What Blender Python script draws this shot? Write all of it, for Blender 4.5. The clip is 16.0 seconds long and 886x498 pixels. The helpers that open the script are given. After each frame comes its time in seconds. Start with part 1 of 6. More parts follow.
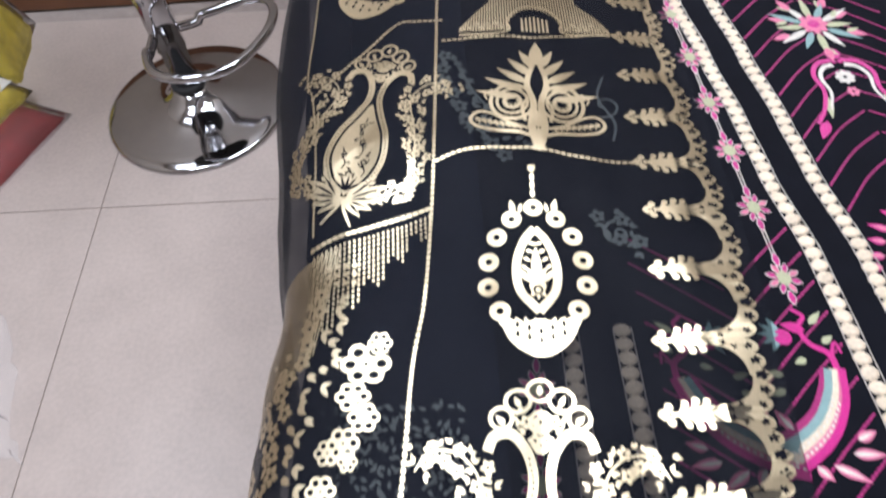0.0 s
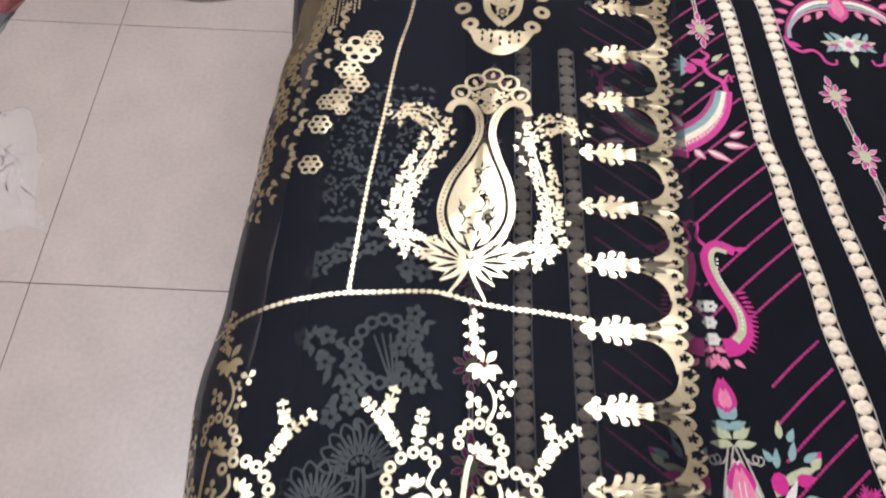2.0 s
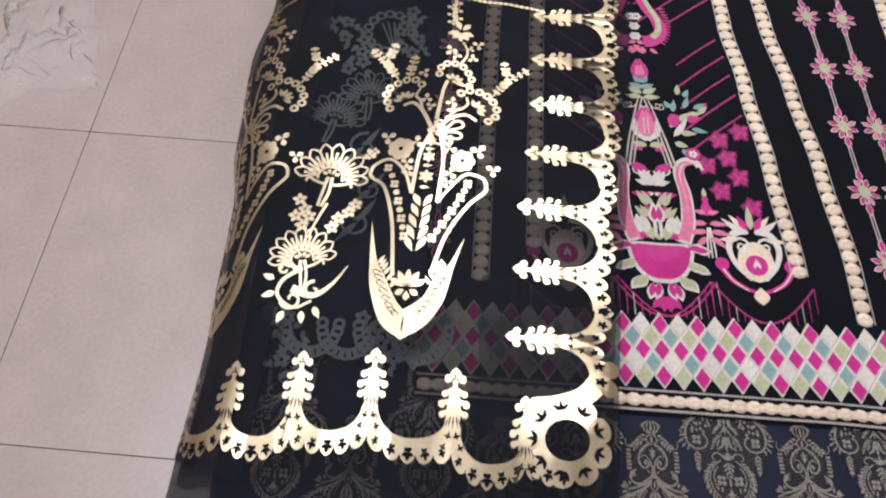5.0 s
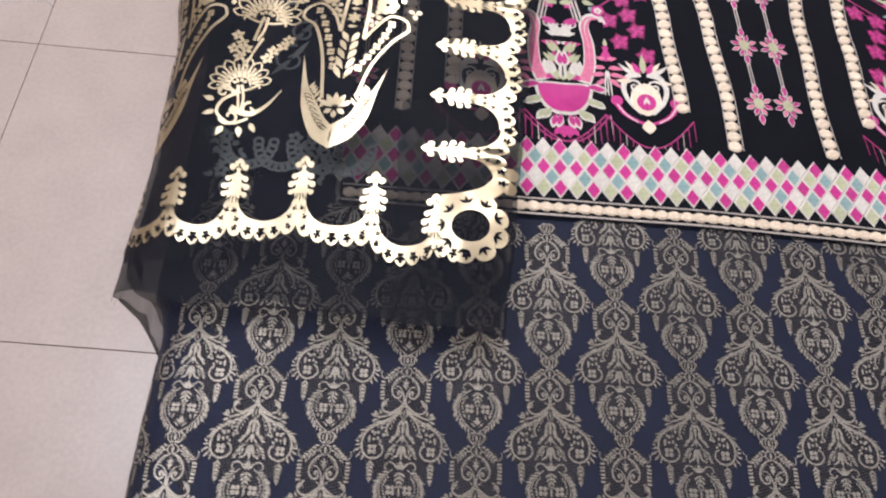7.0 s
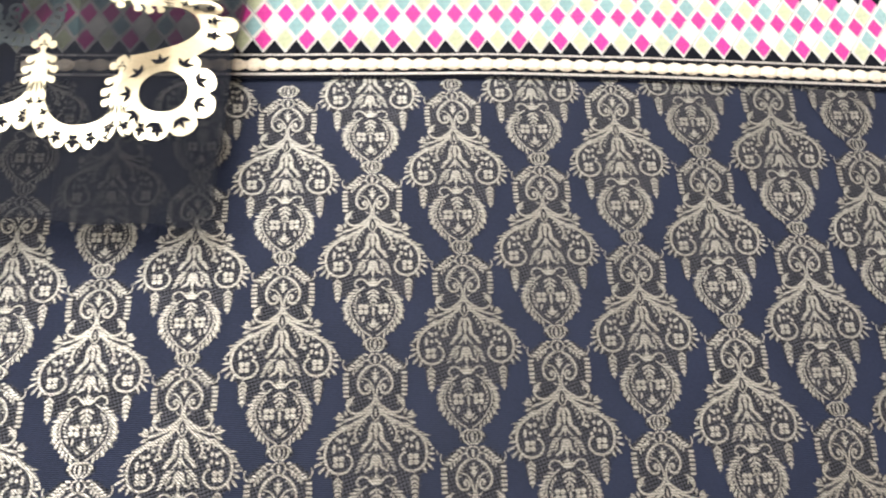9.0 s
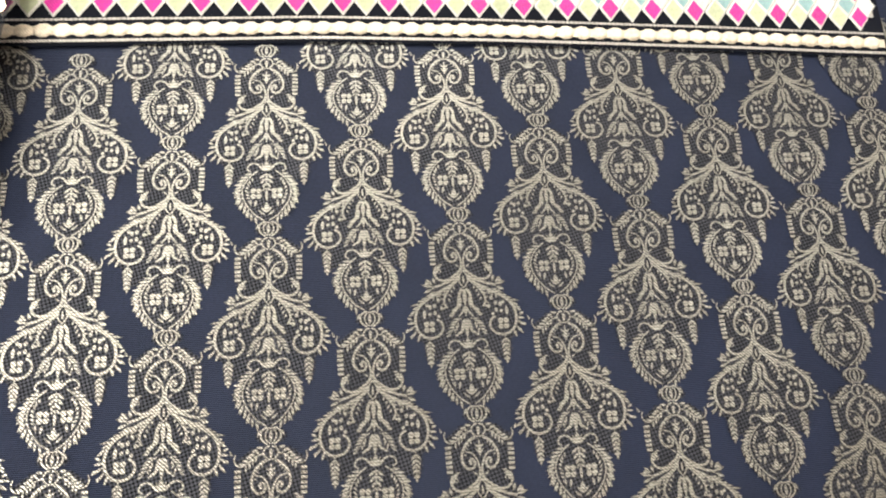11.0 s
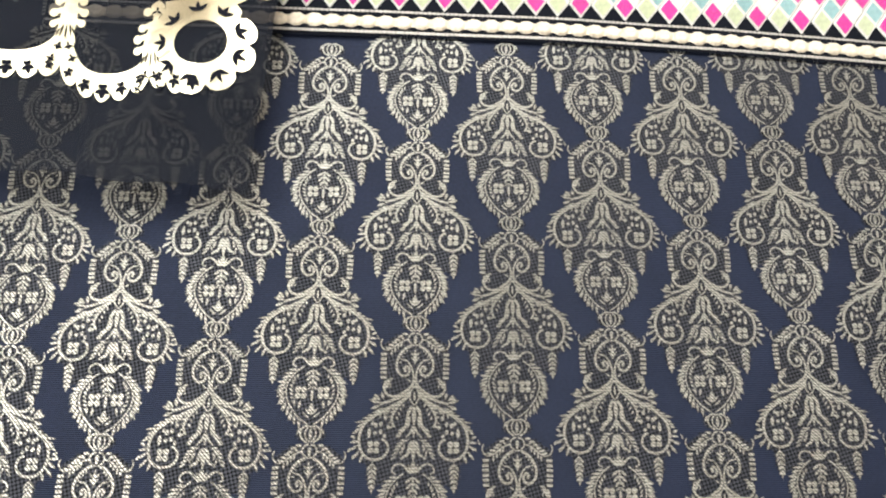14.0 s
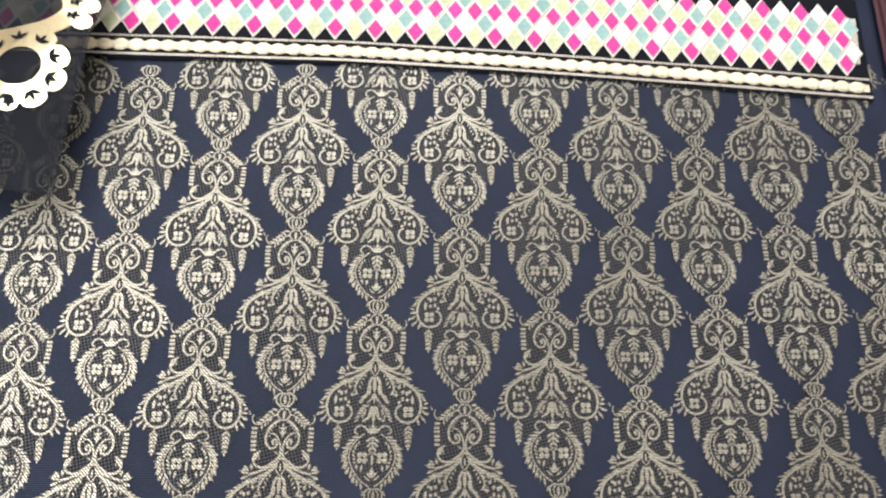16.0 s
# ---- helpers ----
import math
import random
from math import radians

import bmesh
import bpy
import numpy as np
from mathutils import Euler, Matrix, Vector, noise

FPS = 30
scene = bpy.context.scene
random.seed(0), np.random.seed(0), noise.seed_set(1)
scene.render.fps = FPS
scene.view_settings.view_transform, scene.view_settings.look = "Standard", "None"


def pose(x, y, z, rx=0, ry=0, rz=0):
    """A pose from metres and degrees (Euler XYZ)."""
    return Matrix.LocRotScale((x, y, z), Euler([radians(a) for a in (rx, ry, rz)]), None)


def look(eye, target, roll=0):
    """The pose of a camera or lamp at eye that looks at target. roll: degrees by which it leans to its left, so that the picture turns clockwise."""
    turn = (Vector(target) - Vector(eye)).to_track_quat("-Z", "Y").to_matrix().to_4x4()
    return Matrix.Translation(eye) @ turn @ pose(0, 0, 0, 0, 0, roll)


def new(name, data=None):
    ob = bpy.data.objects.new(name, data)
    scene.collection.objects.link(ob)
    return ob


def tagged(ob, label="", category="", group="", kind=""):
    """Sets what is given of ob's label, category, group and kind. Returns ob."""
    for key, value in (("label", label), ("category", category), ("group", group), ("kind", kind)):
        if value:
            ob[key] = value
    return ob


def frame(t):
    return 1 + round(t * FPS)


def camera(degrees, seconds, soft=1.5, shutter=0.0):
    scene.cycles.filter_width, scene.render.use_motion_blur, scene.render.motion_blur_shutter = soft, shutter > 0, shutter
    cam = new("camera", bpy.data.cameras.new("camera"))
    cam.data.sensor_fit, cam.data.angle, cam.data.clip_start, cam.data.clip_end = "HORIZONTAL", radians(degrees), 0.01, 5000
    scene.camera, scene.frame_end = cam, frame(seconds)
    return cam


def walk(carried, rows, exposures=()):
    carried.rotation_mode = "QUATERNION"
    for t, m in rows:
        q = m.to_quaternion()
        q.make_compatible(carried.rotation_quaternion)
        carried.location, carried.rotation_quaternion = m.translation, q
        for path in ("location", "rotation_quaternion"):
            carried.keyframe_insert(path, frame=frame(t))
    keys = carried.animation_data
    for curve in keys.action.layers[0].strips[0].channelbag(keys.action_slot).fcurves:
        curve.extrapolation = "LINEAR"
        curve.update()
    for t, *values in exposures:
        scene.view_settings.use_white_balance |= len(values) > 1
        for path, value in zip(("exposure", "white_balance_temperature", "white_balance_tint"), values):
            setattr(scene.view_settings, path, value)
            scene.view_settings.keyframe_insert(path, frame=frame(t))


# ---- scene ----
cam = camera(68.7, 16.0, soft=2.1, shutter=0.35)
PATH = [
    (0, (0.306, 0.372, 1.023), (0.308, 1.462, -0.654), -3.4),
    (0.5, (0.308, 0.313, 1.024), (0.316, 1.31, -0.71), -3.4),
    (1, (0.315, 0.262, 1.038), (0.362, 1.25, -0.7), -0.5),
    (1.5, (0.311, 0.206, 1.04), (0.339, 1.152, -0.722), 1.4),
    (2, (0.321, 0.16, 1.041), (0.336, 1.049, -0.75), 2.8),
    (2.5, (0.321, 0.126, 1.049), (0.327, 0.968, -0.765), 3.6),
    (3, (0.31, 0.09, 1.038), (0.307, 0.92, -0.781), 3.8),
    (3.5, (0.329, 0.032, 1.033), (0.33, 0.874, -0.782), 2.8),
    (3.7, (0.344, 0.002, 1.036), (0.311, 0.831, -0.784), 0.1),
    (5.8, (0.362, -0.198, 1.074), (0.35, 0.696, -0.715), 4.7),
    (6, (0.364, -0.214, 1.072), (0.366, 0.66, -0.727), 5.7),
    (6.5, (0.383, -0.249, 1.084), (0.417, 0.556, -0.746), 4.9),
    (7, (0.4, -0.265, 1.072), (0.481, 0.535, -0.759), 9.4),
    (7.5, (0.44, -0.273, 1.046), (0.522, 0.488, -0.802), 11.1),
    (8, (0.477, -0.269, 1.018), (0.589, 0.429, -0.853), 10.5),
    (8.5, (0.522, -0.258, 0.992), (0.648, 0.322, -0.918), 13.6),
    (9, (0.566, -0.253, 0.982), (0.7, 0.308, -0.933), 11.6),
    (9.5, (0.604, -0.253, 0.975), (0.77, 0.284, -0.944), 13.7),
    (10, (0.651, -0.252, 0.968), (0.799, 0.277, -0.955), 12.4),
    (10.2, (0.659, -0.254, 0.965), (0.825, 0.284, -0.954), 13.7),
    (12.3, (0.66, -0.237, 0.945), (0.861, 0.168, -1.003), 24.4),
    (12.5, (0.652, -0.242, 0.94), (0.807, 0.193, -1.005), 18.0),
    (13, (0.611, -0.248, 0.941), (0.756, 0.209, -1.001), 16.9),
    (13.5, (0.57, -0.254, 0.945), (0.687, 0.242, -0.989), 13.0),
    (14, (0.548, -0.25, 0.955), (0.646, 0.263, -0.976), 11.7),
    (14.5, (0.573, -0.249, 0.96), (0.641, 0.261, -0.973), 8.4),
    (15, (0.624, -0.25, 0.951), (0.702, 0.216, -0.992), 9.5),
    (15.5, (0.659, -0.262, 0.97), (0.751, 0.225, -0.968), 10.5),
    (16, (0.677, -0.27, 1.005), (0.754, 0.275, -0.917), 8.9),
]
EXPOSE = [(0.0, -1.15, 5500, 10), (0.5, -1.28, 5550, 10), (1.5, -1.36, 5750, 11), (3.5, -1.36, 5850, 13), (6.0, -1.58, 5950, 17), (7.5, -1.02, 5900, 14), (8.0, -0.88, 5940, 12), (8.5, -0.38, 5980, 9), (10.0, -0.31, 6180, 5), (12.5, -0.33, 6280, 2), (14.0, -0.44, 5950, 2), (14.6, -0.42, 6000, 3), (16.0, -0.38, 6150, 3)]
walk(cam, [(t, look(eye, target, roll)) for t, eye, target, roll in PATH], EXPOSE)

H = 0.62

# ---- light ----
world = bpy.data.worlds.new("shop")
world.use_nodes = True
scene.world = world
world.node_tree.nodes["Background"].inputs[0].default_value = (1.0, 0.96, 0.93, 1)
world.node_tree.nodes["Background"].inputs[1].default_value = 0.12


def ceiling_lamp(x, y, sx, sy, watts, colour=(1.0, 0.97, 0.94)):
    d = bpy.data.lights.new("ceiling_lamp", "AREA")
    d.shape, d.size, d.size_y, d.energy, d.color = "RECTANGLE", sx, sy, watts, colour
    ob = new("ceiling_lamp", d)
    ob.matrix_world = pose(x, y, 2.74)
    return ob


# unseen ceiling panels, placed where the foil and brocade would mirror them
ceiling_lamp(0.40, 1.25, 0.50, 1.10, 66)
ceiling_lamp(1.10, 1.12, 0.45, 0.90, 50, (1.0, 0.93, 0.86))
ceiling_lamp(-0.82, 0.30, 0.75, 1.00, 76)
ceiling_lamp(-1.25, 1.45, 0.50, 0.50, 10)
# weak fill added for the right half, no known fixture
ceiling_lamp(1.90, -0.10, 0.60, 0.60, 5)
ceiling_lamp(0.45, -1.40, 0.60, 0.60, 30)

# ---- materials ----


def nodes_of(name):
    m = bpy.data.materials.new(name)
    m.use_nodes = True
    nt = m.node_tree
    return m, nt, nt.nodes["Principled BSDF"]


def surface(name, col, rough=0.6, metal=0.0, vary=0.15, scale=40.0, bump=0.0, bump_scale=600.0, weave=0.0,
            weave_dir="X", sheen=0.0, spec=0.5, per_object=0.0, ply=0.0, cross=False, coords="Object"):
    """Base colour with two scales of variation, fine relief and, where asked, a thread direction."""
    m, nt, bsdf = nodes_of(name)
    tc = nt.nodes.new("ShaderNodeTexCoord")
    n1 = nt.nodes.new("ShaderNodeTexNoise")
    n1.inputs["Scale"].default_value = scale
    n1.inputs["Detail"].default_value = 5
    nt.links.new(tc.outputs[coords], n1.inputs["Vector"])
    n2 = nt.nodes.new("ShaderNodeTexNoise")
    n2.inputs["Scale"].default_value = bump_scale
    n2.inputs["Detail"].default_value = 3
    nt.links.new(tc.outputs[coords], n2.inputs["Vector"])
    mixn = nt.nodes.new("ShaderNodeMath")
    mixn.operation = "ADD"
    nt.links.new(n1.outputs["Fac"], mixn.inputs[0])
    nt.links.new(n2.outputs["Fac"], mixn.inputs[1])
    last = mixn.outputs[0]
    if per_object:
        info = nt.nodes.new("ShaderNodeObjectInfo")
        rnd = nt.nodes.new("ShaderNodeMath")
        rnd.operation = "MULTIPLY_ADD"
        rnd.inputs[1].default_value = per_object
        nt.links.new(info.outputs["Random"], rnd.inputs[0])
        nt.links.new(last, rnd.inputs[2])
        last = rnd.outputs[0]
    mr = nt.nodes.new("ShaderNodeMapRange")
    mr.inputs["From Min"].default_value = 0.6
    mr.inputs["From Max"].default_value = 1.4 + per_object
    mr.inputs["To Min"].default_value = 1 - vary
    mr.inputs["To Max"].default_value = 1 + vary
    nt.links.new(last, mr.inputs["Value"])
    mul = nt.nodes.new("ShaderNodeVectorMath")
    mul.operation = "SCALE"
    mul.inputs[0].default_value = col
    nt.links.new(mr.outputs["Result"], mul.inputs["Scale"])
    out = mul.outputs["Vector"]
    if ply:
        # weft lines: dark ground shows between the metal threads, unevenly
        pw = nt.nodes.new("ShaderNodeTexWave")
        pw.bands_direction = "Y"
        pw.inputs["Scale"].default_value = 210
        pw.inputs["Distortion"].default_value = 5.0
        pw.inputs["Detail"].default_value = 2.0
        pw.inputs["Detail Scale"].default_value = 2.5
        nt.links.new(tc.outputs[coords], pw.inputs["Vector"])
        pm = nt.nodes.new("ShaderNodeMapRange")
        pm.inputs["From Min"].default_value, pm.inputs["From Max"].default_value = 0.1, 0.7
        pm.inputs["To Min"].default_value = 1 - ply
        pm.inputs["To Max"].default_value = 1.15
        if cross:
            # threads cross: small checks of metal and dark ground
            pw = nt.nodes.new("ShaderNodeTexChecker")
            pw.inputs["Scale"].default_value = 760
            turn = nt.nodes.new("ShaderNodeMapping")
            turn.inputs["Rotation"].default_value = (0.0, 0.0, 0.5)
            nt.links.new(tc.outputs[coords], turn.inputs["Vector"])
            nt.links.new(turn.outputs["Vector"], pw.inputs["Vector"])
        nt.links.new(pw.outputs["Fac"], pm.inputs["Value"])
        m2 = nt.nodes.new("ShaderNodeVectorMath")
        m2.operation = "SCALE"
        nt.links.new(out, m2.inputs[0])
        nt.links.new(pm.outputs["Result"], m2.inputs["Scale"])
        out = m2.outputs["Vector"]
    nt.links.new(out, bsdf.inputs["Base Color"])
    bsdf.inputs["Roughness"].default_value = rough
    bsdf.inputs["Metallic"].default_value = metal
    bsdf.inputs["Specular IOR Level"].default_value = spec
    if sheen:
        bsdf.inputs["Sheen Weight"].default_value = sheen
        bsdf.inputs["Sheen Roughness"].default_value = 0.4
    if bump or weave:
        bp = nt.nodes.new("ShaderNodeBump")
        bp.inputs["Distance"].default_value = 0.0006
        bp.inputs["Strength"].default_value = min(1.0, bump + weave)
        if weave:
            w = nt.nodes.new("ShaderNodeTexWave")
            w.bands_direction = weave_dir
            w.inputs["Scale"].default_value = 330
            w.inputs["Distortion"].default_value = 2.0
            w.inputs["Detail"].default_value = 1.0
            w.inputs["Detail Scale"].default_value = 0.6
            nt.links.new(tc.outputs[coords], w.inputs["Vector"])
            nt.links.new(w.outputs["Fac"], bp.inputs["Height"])
        else:
            nt.links.new(n2.outputs["Fac"], bp.inputs["Height"])
        nt.links.new(bp.outputs["Normal"], bsdf.inputs["Normal"])
    return m


def sheer(name, col, cover, rough=0.6):
    """A see-through woven veil: fine threads with gaps between them."""
    m, nt, bsdf = nodes_of(name)
    tc = nt.nodes.new("ShaderNodeTexCoord")
    n = nt.nodes.new("ShaderNodeTexNoise")
    n.inputs["Scale"].default_value = 35
    n.inputs["Detail"].default_value = 6
    nt.links.new(tc.outputs["Object"], n.inputs["Vector"])
    mr = nt.nodes.new("ShaderNodeMapRange")
    mr.inputs["From Min"].default_value, mr.inputs["From Max"].default_value = 0.3, 0.7
    mr.inputs["To Min"].default_value, mr.inputs["To Max"].default_value = cover - 0.06, cover + 0.06
    nt.links.new(n.outputs["Fac"], mr.inputs["Value"])
    nt.links.new(mr.outputs["Result"], bsdf.inputs["Alpha"])
    bsdf.inputs["Base Color"].default_value = (*col, 1)
    bsdf.inputs["Roughness"].default_value = rough
    bsdf.inputs["Specular IOR Level"].default_value = 0.10
    bsdf.inputs["Sheen Weight"].default_value = 0.03
    return m


M_VEIL = sheer("black_organza", (0.006, 0.007, 0.012), 0.66)
M_VEIL2 = sheer("navy_organza", (0.010, 0.012, 0.022), 0.36)
M_FOIL = surface("gold_foil", (0.60, 0.515, 0.35), 0.31, 1.0, 0.20, 38, 0.25, 900)
M_GAP = surface("black_organza_gap", (0.006, 0.006, 0.010), 0.8, vary=0.2, spec=0.1)
M_DULL = surface("gold_foil_reverse", (0.33, 0.37, 0.36), 0.55, 0.25, 0.2, 70, 0.2, 700)
M_CLOTH = surface("black_cotton", (0.005, 0.0055, 0.009), 0.8, 0, 0.35, 30, 0.35, 1800, sheen=0.03, spec=0.08)
M_NAVY = surface("navy_brocade_ground", (0.013, 0.0165, 0.034), 0.6, 0, 0.3, 25, weave=0.35, weave_dir="Y", sheen=0.05, spec=0.14)
M_ZARI = surface("woven_gold_thread", (0.385, 0.36, 0.308), 0.36, 0.85, 0.4, 45, weave=0.6, weave_dir="DIAGONAL", spec=0.4, per_object=0.25, ply=0.5)
M_SPARSE = surface("cross_woven_gold_ground", (0.050, 0.049, 0.057), 0.55, 0.2, 0.35, 60, spec=0.04, ply=0.86, cross=True)
M_TILLA = surface("champagne_sequin_thread", (0.78, 0.66, 0.51), 0.42, 0.25, 0.25, 300, weave=0.6, weave_dir="DIAGONAL", per_object=0.4)
M_PINK = surface("magenta_silk_thread", (0.52, 0.008, 0.22), 0.45, 0, 0.3, 200, weave=0.7, weave_dir="DIAGONAL", sheen=0.2, per_object=0.3)
M_ROSE = surface("rose_silk_thread", (0.72, 0.19, 0.33), 0.45, 0, 0.25, 200, weave=0.7, weave_dir="X", sheen=0.2)
M_WHITE = surface("ivory_silk_thread", (0.76, 0.72, 0.65), 0.45, 0, 0.22, 250, weave=0.8, weave_dir="X", sheen=0.2, per_object=0.3)
M_LIME = surface("pale_green_silk_thread", (0.52, 0.54, 0.33), 0.45, 0, 0.22, 250, weave=0.8, weave_dir="X", sheen=0.2, per_object=0.3)
M_TEAL = surface("teal_silk_thread", (0.25, 0.40, 0.40), 0.45, 0, 0.22, 250, weave=0.8, weave_dir="X", sheen=0.2, per_object=0.3)
M_WINE = surface("wine_chain_stitch", (0.33, 0.012, 0.14), 0.5, 0, 0.3, 300, weave=0.6, weave_dir="DIAGONAL")
M_SILVER = surface("silver_cord", (0.55, 0.50, 0.45), 0.4, 0.5, 0.25, 400, weave=0.8, weave_dir="DIAGONAL")
THREADS = [M_PINK, M_ROSE, M_WHITE, M_LIME, M_TEAL, M_WINE, M_SILVER, M_TILLA]
PINK, ROSE, WHITE, LIME, TEAL, WINE, SILVER, TILLA = range(8)

# ---- building helpers ----


def link(name, verts, faces, mats, parent=None, label="", index=None, smooth=False):
    me = bpy.data.meshes.new(name)
    me.from_pydata([tuple(v) for v in verts], [], faces)
    for m in mats if isinstance(mats, (list, tuple)) else [mats]:
        me.materials.append(m)
    if index:
        me.polygons.foreach_set("material_index", index)
    if smooth:
        me.polygons.foreach_set("use_smooth", [True] * len(me.polygons))
    me.update()
    ob = new(name, me)
    ob.parent = parent
    if label:
        ob["label"] = label
    return ob


def part(name, bm, material, parent, label=""):
    me = bpy.data.meshes.new(name)
    bm.normal_update()
    bm.to_mesh(me)
    bm.free()
    me.materials.append(material)
    ob = new(name, me)
    ob.parent = parent
    if label:
        ob["label"] = label
    return ob


def again(ob, m, parent):
    """Another piece on the same mesh."""
    o = bpy.data.objects.new(ob.name.split(".")[0], ob.data)
    scene.collection.objects.link(o)
    o.parent = parent
    o.matrix_basis = m
    return o


def thing(name, label, category, at=(0, 0, 0), group="", kind=""):
    e = new(name)
    e.location = at
    e.empty_display_size = 0.05
    return tagged(e, label, category, group, kind)


def box(bm, x0, x1, y0, y1, z0, z1):
    bmesh.ops.create_cube(bm, size=1, matrix=Matrix.Translation(((x0 + x1) / 2, (y0 + y1) / 2, (z0 + z1) / 2)) @ Matrix.Diagonal((x1 - x0, y1 - y0, z1 - z0, 1)))
    return bm


def smooth_line(pts, n=6):
    """Points of a smooth curve through pts."""
    p = [Vector(q).to_2d() for q in pts]
    if len(p) < 3:
        return [tuple(p[0].lerp(p[-1], i / n)) for i in range(n + 1)]
    p = [2 * p[0] - p[1]] + p + [2 * p[-1] - p[-2]]
    out = []
    for i in range(1, len(p) - 2):
        a, b, c, d = p[i - 1:i + 3]
        for k in range(n):
            t = k / n
            out.append(tuple(0.5 * (2 * b + (c - a) * t + (2 * a - 5 * b + 4 * c - d) * t * t + (3 * b - a - 3 * c + d) * t ** 3)))
    out.append(tuple(p[-2]))
    return out


class Art:
    """Flat ornament, drawn in metres and laid on a cloth: leaves, strokes, rings and petals."""

    def __init__(self):
        self.v, self.f, self.i = [], [], []
        self.m, self.stack = Matrix.Identity(3), []
        self.ink, self.lift, self.puff, self.thin = 0, 0.0, 0.0, 1.0
        self.ply, self.calls = 0.0, 0

    def push(self, x=0, y=0, turn=0, s=1, sy=None, flip=False):
        self.stack.append(self.m.copy())
        a = radians(turn)
        sy = s if sy is None else sy
        fx = -s if flip else s
        self.m = self.m @ Matrix(((math.cos(a) * fx, -math.sin(a) * sy, x), (math.sin(a) * fx, math.cos(a) * sy, y), (0, 0, 1)))
        return self

    def pop(self):
        self.m = self.stack.pop()

    def layer(self):
        """Each stitch lies a hair over or under its neighbours."""
        self.calls += 1
        self.ply = (self.calls * 0.618 % 1) * 0.00014

    def pt(self, x, y, h=0.0):
        q = self.m @ Vector((x, y, 1))
        self.v.append((q.x, q.y, self.lift + self.ply + h))
        return len(self.v) - 1

    def face(self, ids):
        if self.m[0][0] * self.m[1][1] - self.m[0][1] * self.m[1][0] < 0:
            ids = list(ids)[::-1]
        self.f.append(tuple(ids))
        self.i.append(self.ink)

    def fan(self, pts):
        self.layer()
        cx, cy = sum(p[0] for p in pts) / len(pts), sum(p[1] for p in pts) / len(pts)
        c = self.pt(cx, cy, self.puff)
        ids = [self.pt(*p) for p in pts]
        for a in range(len(ids)):
            self.face((c, ids[a], ids[(a + 1) % len(ids)]))

    def disc(self, x, y, r, n=10, ry=None, turn=0):
        ry = ry or r
        ca, sa = math.cos(radians(turn)), math.sin(radians(turn))
        self.fan([(x + r * math.cos(k * math.tau / n) * ca - ry * math.sin(k * math.tau / n) * sa,
                   y + r * math.cos(k * math.tau / n) * sa + ry * math.sin(k * math.tau / n) * ca) for k in range(n)])

    def ring(self, x, y, r, q, n=14, ry=1.0):
        self.layer()
        a = [(self.pt(x + r * math.cos(k * math.tau / n), y + ry * r * math.sin(k * math.tau / n)),
              self.pt(x + q * math.cos(k * math.tau / n), y + ry * q * math.sin(k * math.tau / n))) for k in range(n)]
        for k in range(n):
            b, c = a[k], a[(k + 1) % n]
            self.face((b[0], c[0], c[1], b[1]))

    def leaf(self, x, y, turn, length, width, n=5, bend=0.0, fat=0.5):
        """A pointed leaf from its stalk at x, y."""
        self.layer()
        a = radians(turn)
        left, right = [], []
        for k in range(n + 1):
            t = k / n
            w = self.thin * width / 2 * math.sin(math.pi * t ** (fat + 0.2)) if 0 < k < n else 0
            px, py = t * length, bend * length * t * t
            left.append((px, py + w))
            right.append((px, py - w))
        pl = [self.pt(x + p[0] * math.cos(a) - p[1] * math.sin(a), y + p[0] * math.sin(a) + p[1] * math.cos(a)) for p in left]
        pr = [self.pt(x + p[0] * math.cos(a) - p[1] * math.sin(a), y + p[0] * math.sin(a) + p[1] * math.cos(a)) for p in right]
        for k in range(n):
            ids = [pl[k], pr[k], pr[k + 1], pl[k + 1]]
            if k == 0:
                ids = [pl[0], pr[1], pl[1]]
            elif k == n - 1:
                ids = [pl[k], pr[k], pl[n]]
            self.face(ids)

    def stroke(self, pts, w0, w1=None, n=6, curved=True):
        self.layer()
        w1 = w0 if w1 is None else w1
        p = [Vector(q) for q in (smooth_line(pts, n) if curved else pts)]
        old = None
        for k, q in enumerate(p):
            d = (p[min(k + 1, len(p) - 1)] - p[max(k - 1, 0)]).normalized()
            w = self.thin * (w0 + (w1 - w0) * k / (len(p) - 1)) / 2
            ids = (self.pt(q.x - d.y * w, q.y + d.x * w), self.pt(q.x + d.y * w, q.y - d.x * w))
            if old:
                self.face((old[1], ids[1], ids[0], old[0]))
            old = ids

    def beads(self, pts, step, r, n=6, long=1.0):
        p = [Vector(q) for q in smooth_line(pts, 12)]
        run, nxt = 0.0, 0.0
        for a, b in zip(p, p[1:]):
            d = (b - a).length
            while nxt <= run + d and d > 0:
                q = a.lerp(b, (nxt - run) / d)
                self.disc(q.x, q.y, r * long, n, r, math.degrees(math.atan2(b.y - a.y, b.x - a.x)))
                nxt += step
            run += d

    def flower(self, x, y, r, petals=6, inner=0.3, wide=0.75, turn=0, centre=None):
        for k in range(petals):
            a = turn + 360 * k / petals
            self.leaf(x + r * inner * 0.5 * math.cos(radians(a)), y + r * inner * 0.5 * math.sin(radians(a)), a, r * (1 - inner * 0.5), r * wide, 5, fat=0.75)
        if centre is not None:
            old, self.ink, self.lift = self.ink, centre, self.lift + 0.0003
            self.disc(x, y, r * inner, 8)
            self.ink, self.lift = old, self.lift - 0.0003

